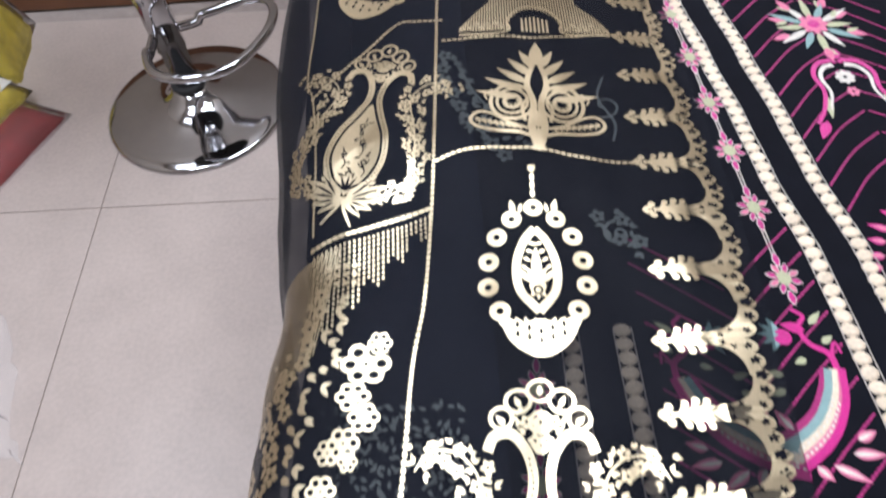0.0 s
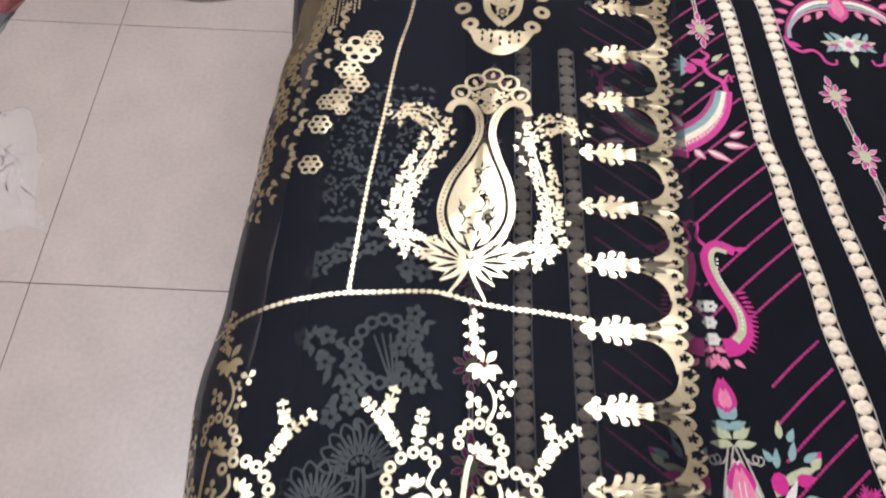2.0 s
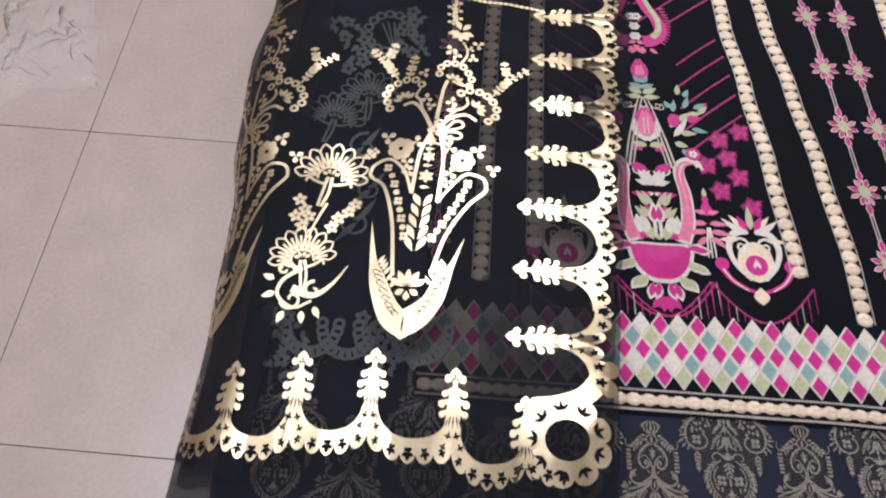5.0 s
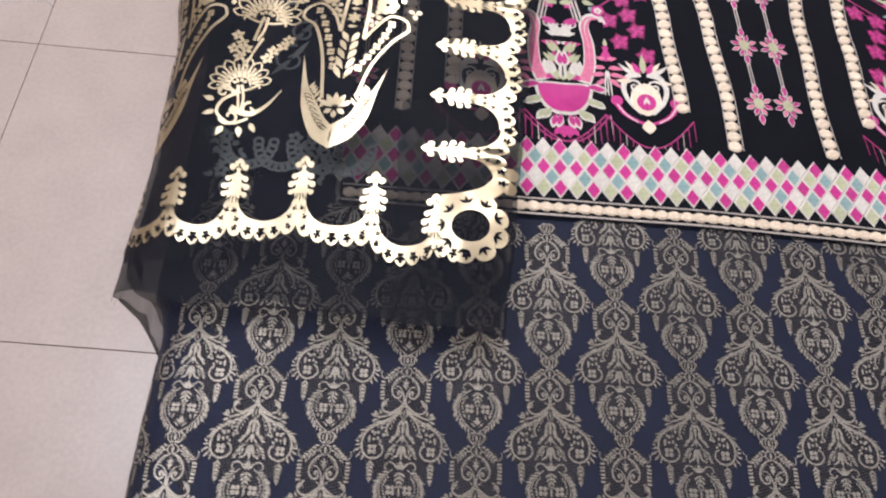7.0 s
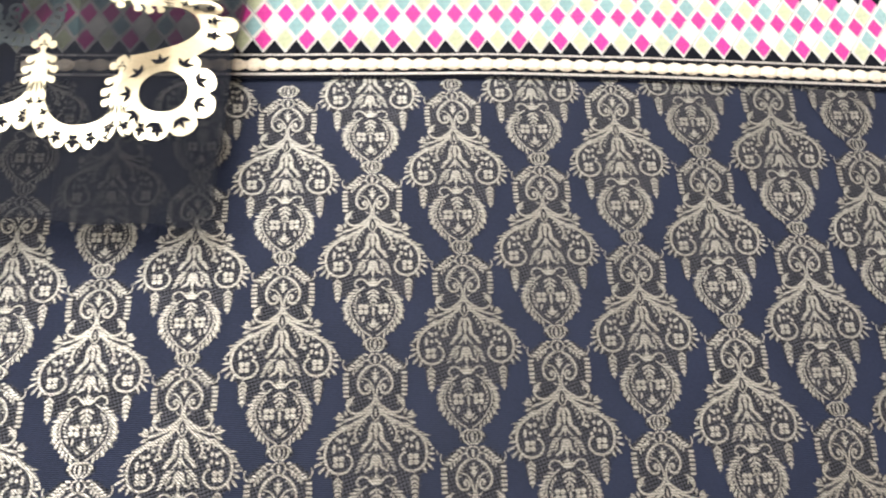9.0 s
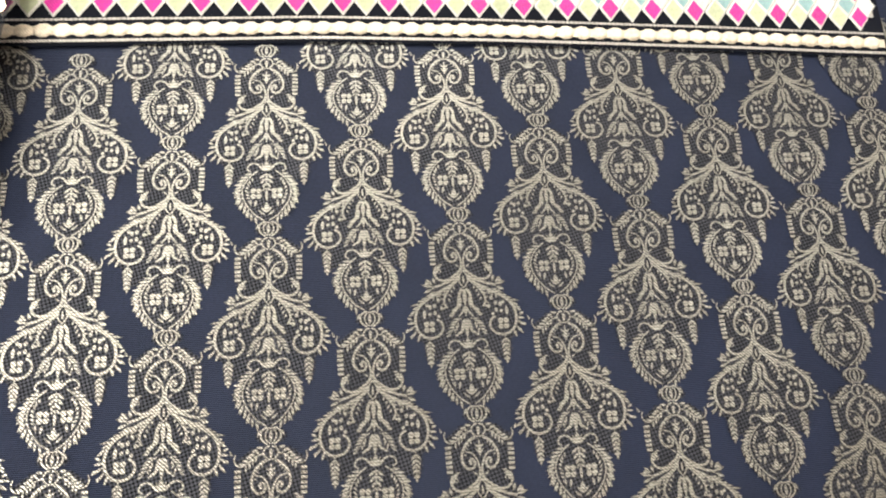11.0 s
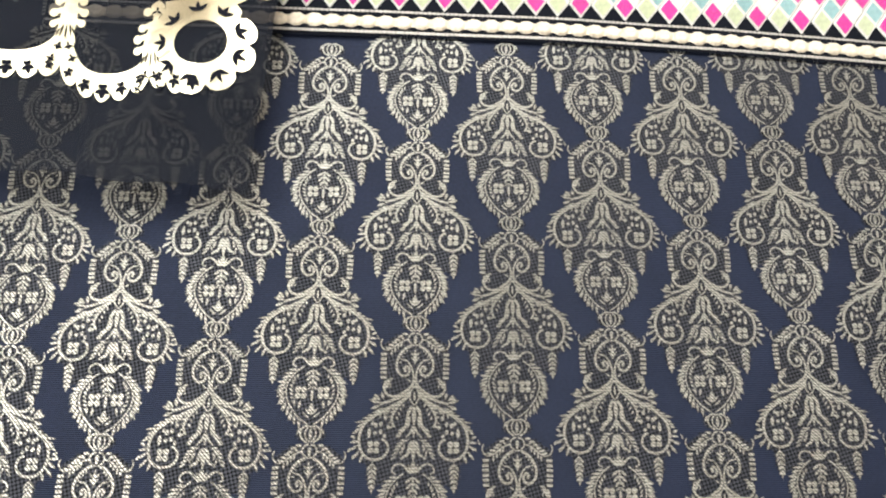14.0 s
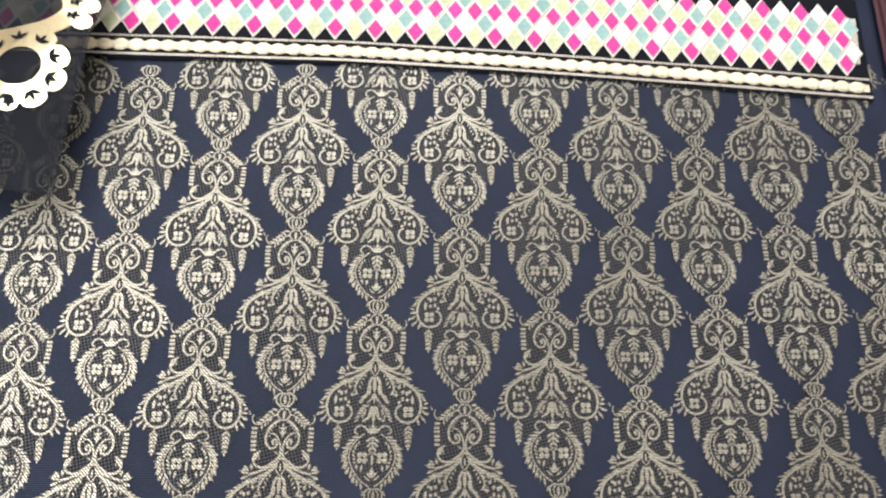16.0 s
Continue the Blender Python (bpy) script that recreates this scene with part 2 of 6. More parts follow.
    def curl(self, x, y, r, start, turns, w, hand=1):
        pts = [(x + r * (1 - 0.85 * k / 14) * math.cos(radians(start) + hand * turns * math.tau * k / 14),
                y + r * (1 - 0.85 * k / 14) * math.sin(radians(start) + hand * turns * math.tau * k / 14)) for k in range(15)]
        self.stroke(pts, w, w * 0.7, curved=False)

    def make(self, name, lay, mats, parent, label=""):
        return link(name, [lay(*q) for q in self.v], self.f, mats, parent, label, self.i)


def flat(z):
    return lambda x, y, h: (x, y, z + h)

# ---- how the cloths lie ----


def lerp_table(rows, t):
    if t <= rows[0][0]:
        return rows[0][1]
    for (a, p), (b, q) in zip(rows, rows[1:]):
        if t <= b:
            k = (t - a) / (b - a)
            k = k * k * (3 - 2 * k)
            return p + (q - p) * k
    return rows[-1][1]


def step(a, b, t):
    k = min(1.0, max(0.0, (t - a) / (b - a)))
    return k * k * (3 - 2 * k)


BULGE = [(-0.14, 0.193), (-0.01, 0.196), (0.10, 0.192), (0.18, 0.181), (0.26, 0.176), (0.33, 0.184), (0.47, 0.189), (0.53, 0.193), (0.60, 0.202), (0.68, 0.190), (0.86, 0.175), (1.1, 0.18)]


def veil_slope(u, v):
    """How the veil tilts across its width: soft creases run along it."""
    lean = 0.06 * (v - 0.35)
    low = 0.13 * step(0.306 + lean, 0.314 + lean, u) * (1 - step(0.351 + lean, 0.355 + lean, u))
    low += -0.04 * step(0.353 + lean, 0.358 + lean, u) * (1 - step(0.40, 0.44, u))
    low += -0.13 * step(0.462 + lean * 0.5, 0.474 + lean * 0.5, u)
    low += -0.03 * (1 - step(0.25, 0.305, u))
    high = -0.12 * step(0.387, 0.393, u) + 0.05 * (1 - step(0.30, 0.385, u))
    k = step(0.62, 0.72, v)
    return low * (1 - k) + high * k


VEIL_U = [0.20 + 0.0025 * k for k in range(150)]
VEIL_V = [-0.2 + 0.02 * k for k in range(72)]
VEIL_Z = []
for _v in VEIL_V:
    _row, _z = [], 0.0
    for _u in VEIL_U:
        _z += 0.0025 * veil_slope(_u, _v)
        _row.append(_z)
    _m = min(_row)
    VEIL_Z.append([z - _m for z in _row])


def veil_height(u, v):
    a = min(max((u - 0.20) / 0.0025, 0), 148.999)
    b = min(max((v + 0.2) / 0.02, 0), 70.999)
    i, j = int(a), int(b)
    a, b = a - i, b - j
    z = (VEIL_Z[j][i] * (1 - a) + VEIL_Z[j][i + 1] * a) * (1 - b) + (VEIL_Z[j + 1][i] * (1 - a) + VEIL_Z[j + 1][i + 1] * a) * b
    swell = 0.011 * math.exp(-((u - 0.445) / 0.040) ** 2 - ((v + 0.060) / 0.045) ** 2)
    return 0.0080 + z + swell + 0.0026 * noise.noise((u * 17, v * 13, 3.0)) + 0.0014 * noise.noise((u * 34, v * 9, 5.0)) + 0.0008 * noise.noise((u * 45, v * 38, 8.0))


def veil(u, v, h=0.0):
    """A place on the veil, which lies on the table and falls over its side."""
    u0 = 0.232 + lerp_table(BULGE, v) - 0.190
    R = 0.06
    z0 = H + veil_height(max(u, u0), v)
    if u >= u0:
        return (u, v, z0 + h)
    s = u0 - u
    a = min(s / R, 1.38)
    x, z = u0 - R * math.sin(a), z0 - R * (1 - math.cos(a))
    rest = s - R * a
    fold = 0.010 * noise.noise((v * 9, s * 3, 1.5)) * min(1, rest / 0.06)
    x -= rest * math.cos(a) + fold
    z -= rest * math.sin(a)
    return (x - h * math.sin(a), v, z + h * math.cos(a))


def brocade(u, v, h=0.0):
    z0 = H + 0.0005 * noise.noise((u * 12, v * 10, 0)) - 0.020 * max(0.0, 0.470 - max(u, 0.25))
    if u >= 0.25:
        return (u, v, z0 + h)
    s = 0.25 - u
    R = 0.035 + (0.024 - lerp_table(BULGE, v) + 0.190) * step(-0.14, -0.10, v) + 0.004 * noise.noise((v * 7, 2, 2))
    a = min(s / R, 1.45)
    x, z = 0.25 - R * math.sin(a), z0 - R * (1 - math.cos(a))
    rest = s - R * a
    x -= rest * math.cos(a) + 0.008 * noise.noise((v * 11, s * 4, 5)) * min(1, rest / 0.05)
    z -= rest * math.sin(a)
    return (x - h * math.sin(a), v, z + h * math.cos(a))


def strip_x(v):
    return lerp_table([(-0.02, 0.621), (0.08, 0.619), (0.17, 0.611), (0.25, 0.602), (0.33, 0.592), (0.43, 0.583), (0.48, 0.576), (0.545, 0.574), (0.60, 0.572), (0.69, 0.561), (0.74, 0.558), (0.82, 0.550), (0.90, 0.542), (1.2, 0.515)], v)


def gap_x(v):
    return 0.042 - 0.007 * step(0.1, 0.5, v)


def axis_a(v):
    return 0.706 - 0.056 * v


def axis_b(v):
    return 0.519 - 0.030 * v


def hem_y(u):
    return -0.027 - 0.06 * max(0.0, u - 0.62) ** 1.3


def sheet(lay, us, vs, keep=None):
    """Verts and faces of a cloth over a grid."""
    verts, faces = [], []
    ids = {}
    for i, u in enumerate(us):
        for j, v in enumerate(vs):
            ids[i, j] = len(verts)
            verts.append(lay(u, v))
    for i in range(len(us) - 1):
        for j in range(len(vs) - 1):
            if keep is None or keep((us[i] + us[i + 1]) / 2, (vs[j] + vs[j + 1]) / 2):
                faces.append((ids[i, j], ids[i + 1, j], ids[i + 1, j + 1], ids[i, j + 1]))
    return verts, faces


def span(a, b, n):
    return [a + (b - a) * k / n for k in range(n + 1)]


# ---- setting ----
M_TILE = surface("cream_floor_tile", (0.46, 0.39, 0.355), 0.30, 0, 0.13, 11, 0.05, 120, spec=0.5, per_object=0.12)
M_GROUT = surface("grey_grout", (0.34, 0.29, 0.265), 0.9, vary=0.2)
M_WALL = surface("off_white_wall_paint", (0.42, 0.36, 0.30), 0.7, vary=0.05, scale=3)
M_CEIL = surface("white_ceiling_paint", (0.78, 0.77, 0.75), 0.8, vary=0.03, scale=2)
M_BROWN = surface("brown_wood", (0.16, 0.07, 0.035), 0.45, vary=0.3, scale=12)

floor = part("floor", box(bmesh.new(), -1.8, 2.6, -2.2, 1.9, -0.06, -0.006), M_GROUT, None)
tagged(floor, "cream square floor tiles with thin grey grout", "floor", kind="structure")
# unseen walls and ceiling added for bounce; tan walls keep unlit foil dull
for nm, b in (("wall_north", (-1.8, 2.6, 1.86, 1.96, 0, 2.8)), ("wall_south", (-1.8, 2.6, -2.3, -2.2, 0, 2.8)),
              ("wall_west", (-1.9, -1.8, -2.2, 1.86, 0, 2.8)), ("wall_east", (2.6, 2.7, -2.2, 1.86, 0, 2.8))):
    tagged(part(nm, box(bmesh.new(), *b), M_WALL, None), "unseen tan wall that closes the room for bounced light", "wall", kind="structure")
tagged(part("ceiling", box(bmesh.new(), -1.8, 2.6, -2.2, 1.86, 2.8, 2.9), M_CEIL, None), "unseen white ceiling that closes the room for bounced light", "ceiling", kind="structure")
bmb = box(bmesh.new(), -1.8, 2.6, 1.835, 1.858, 0, 0.10)
bmesh.ops.bevel(bmb, geom=bmb.edges[:], offset=0.003, segments=2, affect="EDGES")
tagged(part("baseboard", bmb, M_BROWN, None), "brown wooden skirting board along the wall", "skirting", kind="structure")

TILE = 0.6
bmt = box(bmesh.new(), -0.2993, 0.2993, -0.2993, 0.2993, -0.008, 0)
bmesh.ops.bevel(bmt, geom=[e for e in bmt.edges if all(v.co.z > -0.001 for v in e.verts)], offset=0.0007, segments=1, affect="EDGES")
tile = part("tile", bmt, M_TILE, floor)
TURN = radians(-0.7)
first = True
for i in range(-4, 6):
    for j in range(-7, 3):
        m = Matrix.Translation((-0.372, 1.185, 0)) @ Matrix.Rotation(TURN, 4, "Z") @ Matrix.Translation(((i + 0.5) * TILE, (j + 0.5) * TILE, 0))
        c = m.translation
        if not (-2.0 < c.x < 2.8 and -2.45 < c.y < 2.05):
            continue
        if first:
            tile.matrix_basis = m
            first = False
        else:
            again(tile, m, floor)

# ---- table ----
M_TOP = surface("white_laminate", (0.6, 0.57, 0.52), 0.4, vary=0.06)
table = thing("display_table", "low white laminate display table under the cloths", "table", (0.85, 0.45, 0))
bmb = box(bmesh.new(), -0.585, 0.6, -1.05, 1.25, H - 0.06, H - 0.014)
bmesh.ops.bevel(bmb, geom=bmb.edges[:], offset=0.008, segments=2, affect="EDGES")
part("tabletop", bmb, M_TOP, table)
for sx in (-0.5, 0.52):
    for sy in (-0.97, 1.17):
        part("leg", box(bmesh.new(), sx - 0.03, sx + 0.03, sy - 0.03, sy + 0.03, 0, H - 0.06), M_TOP, table)

# ---- brocade ----
broc = thing("brocade_cloth", "navy brocade cloth with woven gold damask, spread on the table", "cloth", (0.6, -0.2, H))


def on(parent_ob, lay):
    """A cloth's own places, told from its thing's base."""
    o = parent_ob.location.copy()
    return lambda *q: tuple(Vector(lay(*q)) - o)


v_, f_ = sheet(on(broc, brocade), span(-0.02, 0.25, 30) + span(0.26, 1.44, 60), span(-0.58, 1.2, 110))
link("cloth", v_, f_, M_NAVY, broc, smooth=True)


def damask():
    """One damask repeat below its knot: crown, scrolls, feathered arms, rosettes and a vase, on a cross-woven ground."""
    a = Art()
    a.push(s=0.000308, sy=0.0003176)
    rnd = random.Random(5)

    def feathers(pts, length, width, side, spread=40, gap=6.0, end=1.0):
        """Short overlapping leaflets along a stem; they shorten towards its end."""
        q = smooth_line(pts, 8)
        run = 0.0
        for k in range(len(q) - 1):
            (x, y), (x2, y2) = q[k], q[k + 1]
            run += math.dist(q[k], q[k + 1])
            if run < gap:
                continue
            run = 0.0
            t = k / len(q)
            an = math.degrees(math.atan2(y2 - y, x2 - x))
            a.leaf(x, y, an + side * spread * rnd.uniform(0.85, 1.1), length * (1 + (end - 1) * t) * rnd.uniform(0.88, 1.12), width, 5, 0.12 * side, 0.7)

    def rosette(x, y, q, r):
        for k in range(4):
            t = radians(45 + 90 * k)
            a.disc(x + q * math.cos(t), y + q * math.sin(t), r * 0.86, 9)

    # cross-woven ground with loose weft ends at its rim
    a.ink, a.lift = 1, -0.00025
    crown = [(15, -15), (30, -18), (42, -27), (54, -36), (52, -60), (52, -92), (48, -112)]
    body = [(36, -108), (56, -112), (68, -122), (62, -136), (82, -154), (90, -168), (92, -200), (82, -214), (74, -219), (72, -240), (66, -255), (54, -248)]
    vase_ = [(30, -226), (44, -246), (55, -272), (50, -290), (38, -308), (18, -321)]
    a.disc(0, 0, 22, 16, 13)
    for half in (crown, body, vase_):
        a.fan([(-x, y) for x, y in half] + half[::-1])
        p = [(half[0][0], half[0][1])] + half
        for (x, y), (x2, y2) in zip(p, p[1:]):
            n = max(1, int(abs(y2 - y) / 2.6))
            for k in range(n):
                t = (k + rnd.random()) / n
                for sg in (1, -1):
                    px, py, e = x + (x2 - x) * t, y + (y2 - y) * t, rnd.uniform(0.5, 4.2)
                    a.stroke([(sg * (px - 2), py), (sg * (px + e), py)], 1.5, 0.9, 1, False)
    for k in range(10):
        for sg in (1, -1):
            a.stroke([(sg * 14, -9 + 2 * k), (sg * (24 - 0.25 * (k - 4.5) ** 2 + rnd.uniform(0, 3)), -9 + 2 * k)], 1.5, 0.9, 1, False)
    a.ink, a.lift, a.thin = 0, 0.0, 0.72
    # knot: a bud between two pairs of husks
    a.leaf(0, -10, 90, 20, 7.5, 6, fat=0.8)
    a.stroke([(-9, 13), (0, 11), (9, 13)], 2.4, 2.4)
    for s in (1, -1):
        a.push(flip=s < 0, s=1)
        a.stroke([(2, 11), (7.5, 6), (8.5, 0), (7, -6), (1, -12)], 3.0, 3.0)
        a.stroke([(6, 12), (14, 8), (16, 0), (13, -7), (5, -13)], 4.2, 3.6)
        a.leaf(16, 9, -50, 12, 4.5, 5, -0.25, 0.8)
        # heart under the knot
        a.stroke([(1.5, -15), (8, -18), (11.5, -24), (9, -31), (1.5, -36)], 3.4, 3.0)
        a.leaf(0.5, -36, 100, 16, 4.0, 5, fat=0.7)
        # feathered spray at the crown
        a.stroke([(12, -26), (22, -29), (33, -37), (44, -43), (53, -41), (57, -33), (55, -26)], 3.0, 3.0)
        feathers([(13, -24), (23, -27), (33, -35), (42, -42)], 10.5, 5.6, 1, 44, 6.0)
        feathers([(16, -28), (25, -32), (35, -40), (43, -46)], 9.0, 5.0, -1, 42, 6.5)
        for x, y, t in ((17, -18, 8), (25, -20, -18), (33, -25, -38)):
            a.leaf(x - 5, y, t, 10.5, 6.0, 5, fat=0.9)
        a.leaf(60, -27, 60, 9, 5, 4)
        a.leaf(66, -34, 20, 9, 4.5, 4)
        # frame of dashes
        for k in range(6):
            x, y = 51.5 + 0.5 * math.sin(k), -50 - 7.2 * k
            a.fan([(x - 5, y + 2.4), (x - 5, y - 2.2), (x + 4.6, y - 2.8), (x + 5.2, y + 1.6)])
        # lyre scrolls and the bud between them
        a.stroke([(6, -36), (15, -40), (24, -49), (30, -63), (28, -76), (19, -84), (11, -81), (9, -74), (14, -69), (19, -73)], 5.6, 5.4)
        a.disc(16, -75, 2.6, 8)
        a.stroke([(1, -92), (3.5, -76), (8, -66), (14, -60), (21, -58)], 4.8, 2.6)
        feathers([(9, -39), (18, -44), (25, -54), (27, -66)], 5.5, 3.2, -1, 60, 6.0)
        a.leaf(1, -52, 40, 9, 4.5, 4)
        a.leaf(1, -59, 40, 8, 4.5, 4)
        # stem that spreads into the frame's foot
        a.stroke([(1, -86), (4, -98), (14, -107), (30, -116), (44, -113), (50, -103), (47, -92)], 6.2, 5.0)
        feathers([(50, -108), (48, -98), (43, -89)], 9, 4.8, 1, 40, 5.0)
        a.leaf(40, -98, 60, 11, 5, 4)
        a.leaf(6, -94, 40, 10, 4, 4)
        a.curl(41, -101, 5, 0, 0.7, 2.4)
        # drop
        a.stroke([(0, -99), (6, -108), (8, -117), (4, -125), (0, -129)], 3.4, 3.0)
        # upper arm with a leaf cluster
        a.stroke([(6, -108), (18, -115), (36, -122), (56, -128)], 6.4, 5.2)
        for x, y, t, n in ((54, -126, 14, 20), (55, -123, 46, 15), (56, -130, -22, 15), (50, -121, 74, 12), (62, -124, 60, 9)):
            a.leaf(x, y, t, n, 7.2, 5, fat=0.9)
        # main arm; it runs round the rosette
        arm = [(6, -112), (22, -124), (44, -135), (64, -146), (79, -158), (86, -172), (87, -186), (82, -201), (68, -211), (51, -209), (41, -198), (43, -186), (51, -181)]
        a.stroke(arm, 7.2, 4.8)
        feathers([(44, -134), (64, -145), (80, -157), (89, -170)], 11.5, 4.8, 1, 26, 5.5)
        feathers([(28, -127), (46, -137), (60, -145)], 9.5, 4.4, -1, 40, 6.5)
        a.leaf(78, -155, 2, 18, 5, 5, -0.1)
        for x, y, t, n in ((87, -184, -8, 15), (88, -190, -32, 17), (86, -198, -50, 18), (80, -203, -68, 15), (92, -180, 24, 10)):
            a.leaf(x, y, t, n, 6.0, 5, fat=0.8)
        rosette(64, -193, 6.8, 5.6)
        a.leaf(72, -180, 94, 17, 8.5, 6, fat=0.8)
        # inner scroll and scattered buds
        a.stroke([(8, -114), (20, -125), (31, -138), (36, -152), (31, -163)], 5.6, 4.2)
        feathers([(20, -125), (31, -138), (35, -150), (33, -160)], 8.5, 4.2, 1, 52, 6.0)
        feathers([(14, -122), (24, -134), (30, -148)], 7.5, 3.8, -1, 48, 6.5)
        for x, y, e in ((46, -149, 3.0), (41, -163, 3.0), (53, -158, 3.1), (53, -170, 3.0), (62, -172, 2.9), (47, -176, 2.7), (61, -160, 3.2), (66, -157, 2.6), (44, -140, 2.6)):
            a.disc(x, y, e, 8, e * 1.25)
        # bell below the drop
        a.stroke([(3, -131), (9, -140), (11, -152), (15, -165), (28, -177)], 7.4, 5.4)
        a.stroke([(1, -162), (5, -170), (13, -179)], 6.0, 3.0)
        a.leaf(7, -146, -82, 20, 7, 5)
        a.leaf(13, -162, -30, 15, 6, 5)
        a.leaf(20, -170, -66, 11, 4.6, 4)
        # plume with a fern at each side
        a.stroke([(1, -184), (5, -195), (10, -203), (20, -210)], 7.0, 4.0)
        a.leaf(3, -182, -68, 20, 6, 5)
        a.leaf(5, -196, -62, 15, 6, 5)
        a.stroke([(8, -181), (18, -188), (27, -204)], 1.8, 1.4)
        feathers([(8, -180), (17, -187), (25, -198), (28, -207)], 12, 4.8, 1, 32, 5.0, 0.8)
        feathers([(10, -184), (17, -190), (24, -202)], 9.5, 4.4, -1, 36, 5.5)
        # pendant of chevrons
        a.stroke([(65, -214), (65, -255)], 2.0, 1.6, 2)
        for k in range(5):
            for t in (-52, -128):
                a.leaf(65, -217 - 7.6 * k, t, 13.5 - 1.3 * k, 5.4, 5, fat=0.8)
        a.leaf(65, -248, -90, 13, 6, 5)
        # lip of the vase
        a.stroke([(3, -231), (12, -222), (22, -217), (31, -221), (33, -229), (27, -232)], 4.4, 3.2)
        for t, n in ((62, 16), (30, 15), (84, 17)):
            a.leaf(1, -231, t, n, 5.6, 5)
        # sprig inside
        for y, t, n in ((-237, -38, 15), (-245, -44, 14), (-253, -56, 11)):
            a.leaf(1, y, t, n, 6.2, 5, fat=0.8)
        # vase of two rows of leaflets
        wall = [(15, -231), (28, -241), (39, -256), (42, -272), (36, -290), (20, -310), (4, -321)]
        a.stroke(wall, 3.0, 3.2)
        feathers([(20, -232), (32, -243), (42, -257), (46, -272), (41, -289), (27, -307), (14, -317)], 15.0, 6.0, 1, 34, 6.4)
        feathers([(36, -252), (43, -266), (40, -286), (28, -303)], 17.0, 5.6, 1, 52, 7.0)
        feathers([(22, -240), (33, -252), (37, -270), (32, -288)], 8.0, 4.2, -1, 44, 6.0)
        rosette(18, -272, 6.8, 5.6)
        a.leaf(1, -262, -42, 9, 4.6, 4)
        a.leaf(18, -284, -80, 13, 5.6, 5)
        a.leaf(28, -283, -96, 11, 4.6, 4)
        a.leaf(1, -305, 44, 13, 5.6, 5)
        a.leaf(3, -311, 38, 15, 4.6, 4)
        a.pop()
    a.leaf(0, -18, -90, 14, 6.0, 5, fat=0.8)
    a.leaf(0, -66, 90, 27, 7.5, 6)
    a.leaf(0, -123, 90, 16, 5.0, 5)
    a.leaf(0, -130, -90, 32, 10, 6, fat=0.7)
    a.leaf(0, -160, -90, 20, 7, 5)
    a.leaf(0, -182, -90, 34, 11, 6)
    a.leaf(0, -234, -90, 27, 5, 5)
    a.leaf(0, -231, 90, 19, 6.5, 5)
    a.leaf(0, -286, 90, 24, 6.5, 5)
    a.leaf(0, -308, 90, 20, 12, 6, fat=0.9)
    a.pop()
    return a


DAMASK = damask()
dmk = None
for c in range(-8, 18):
    for r in range(-2, 10):
        if (r - c) % 2 == 0:
            continue
        x, y = 0.5002 + 0.0506 * c + 0.0001 * c * c + 0.00016 * (r - 1) * (c + 1), -0.1504 + 0.0022 * c - 0.05316 * (r - 1) - 0.00005 * c * (c + r - 1)
        if y < -0.52 or y > 0.10 or (x < 0.23 and y > -0.06):
            continue
        if x < 0.49:
            lay = lambda u, v, h, x=x, y=y: tuple(Vector(brocade(u + x, v + y, h + 0.0005)) - broc.location)
            DAMASK.make("damask_motif", lay, [M_ZARI, M_SPARSE], broc)
        else:
            m = Matrix.Translation(Vector((x, y, H + 0.0009)) - broc.location)
            if dmk is None:
                dmk = DAMASK.make("damask_motif", flat(0), [M_ZARI, M_SPARSE], broc)
                dmk.matrix_basis = m
            else:
                again(dmk, m, broc)

# ---- embroidered shirt panel ----
PZ = H + 0.0025
shirt = thing("embroidered_shirt_panel", "black embroidered shirt panel with a diamond border, lying on the brocade", "garment", (0.66, 0.3, PZ))
SO = shirt.location.copy()


def panel(u, v, h=0.0):
    return (u - SO.x, v - SO.y, h + 0.0007 * noise.noise((u * 16, v * 12, 2)))


def panel_right(u, v, h=0.0):
    return panel(2 * axis_a(v) - u, v, h)


def panel_left(u, v, h=0.0):
    return panel(2 * axis_b(v) - u, v, h)


us_ = span(0.338, 0.984, 70)
v_, f_ = sheet(lambda u, v: panel(u, v if v > -0.04 else hem_y(u) - 0.0082, 0), us_, [-0.05] + span(-0.035, 1.2, 90))
link("cloth", v_, f_, M_CLOTH, shirt, smooth=True)


def bead_mesh():
    """A domed oval of wound thread with a dimple."""
    a = []
    f = []
    rows = ((1.0, 0.0), (0.85, 0.55), (0.5, 0.9), (0.22, 0.72))
    n = 10
    for r, z in rows:
        for k in range(n):
            a.append((0.0056 * r * math.cos(k * math.tau / n), 0.0049 * r * math.sin(k * math.tau / n), 0.0013 * z))
    a.append((0, 0, 0.0013 * 0.6))
    for j in range(3):
        for k in range(n):
            f.append((j * n + k, j * n + (k + 1) % n, (j + 1) * n + (k + 1) % n, (j + 1) * n + k))
    for k in range(n):
        f.append((3 * n + k, 3 * n + (k + 1) % n, 4 * n))
    return a, f


BEAD = None


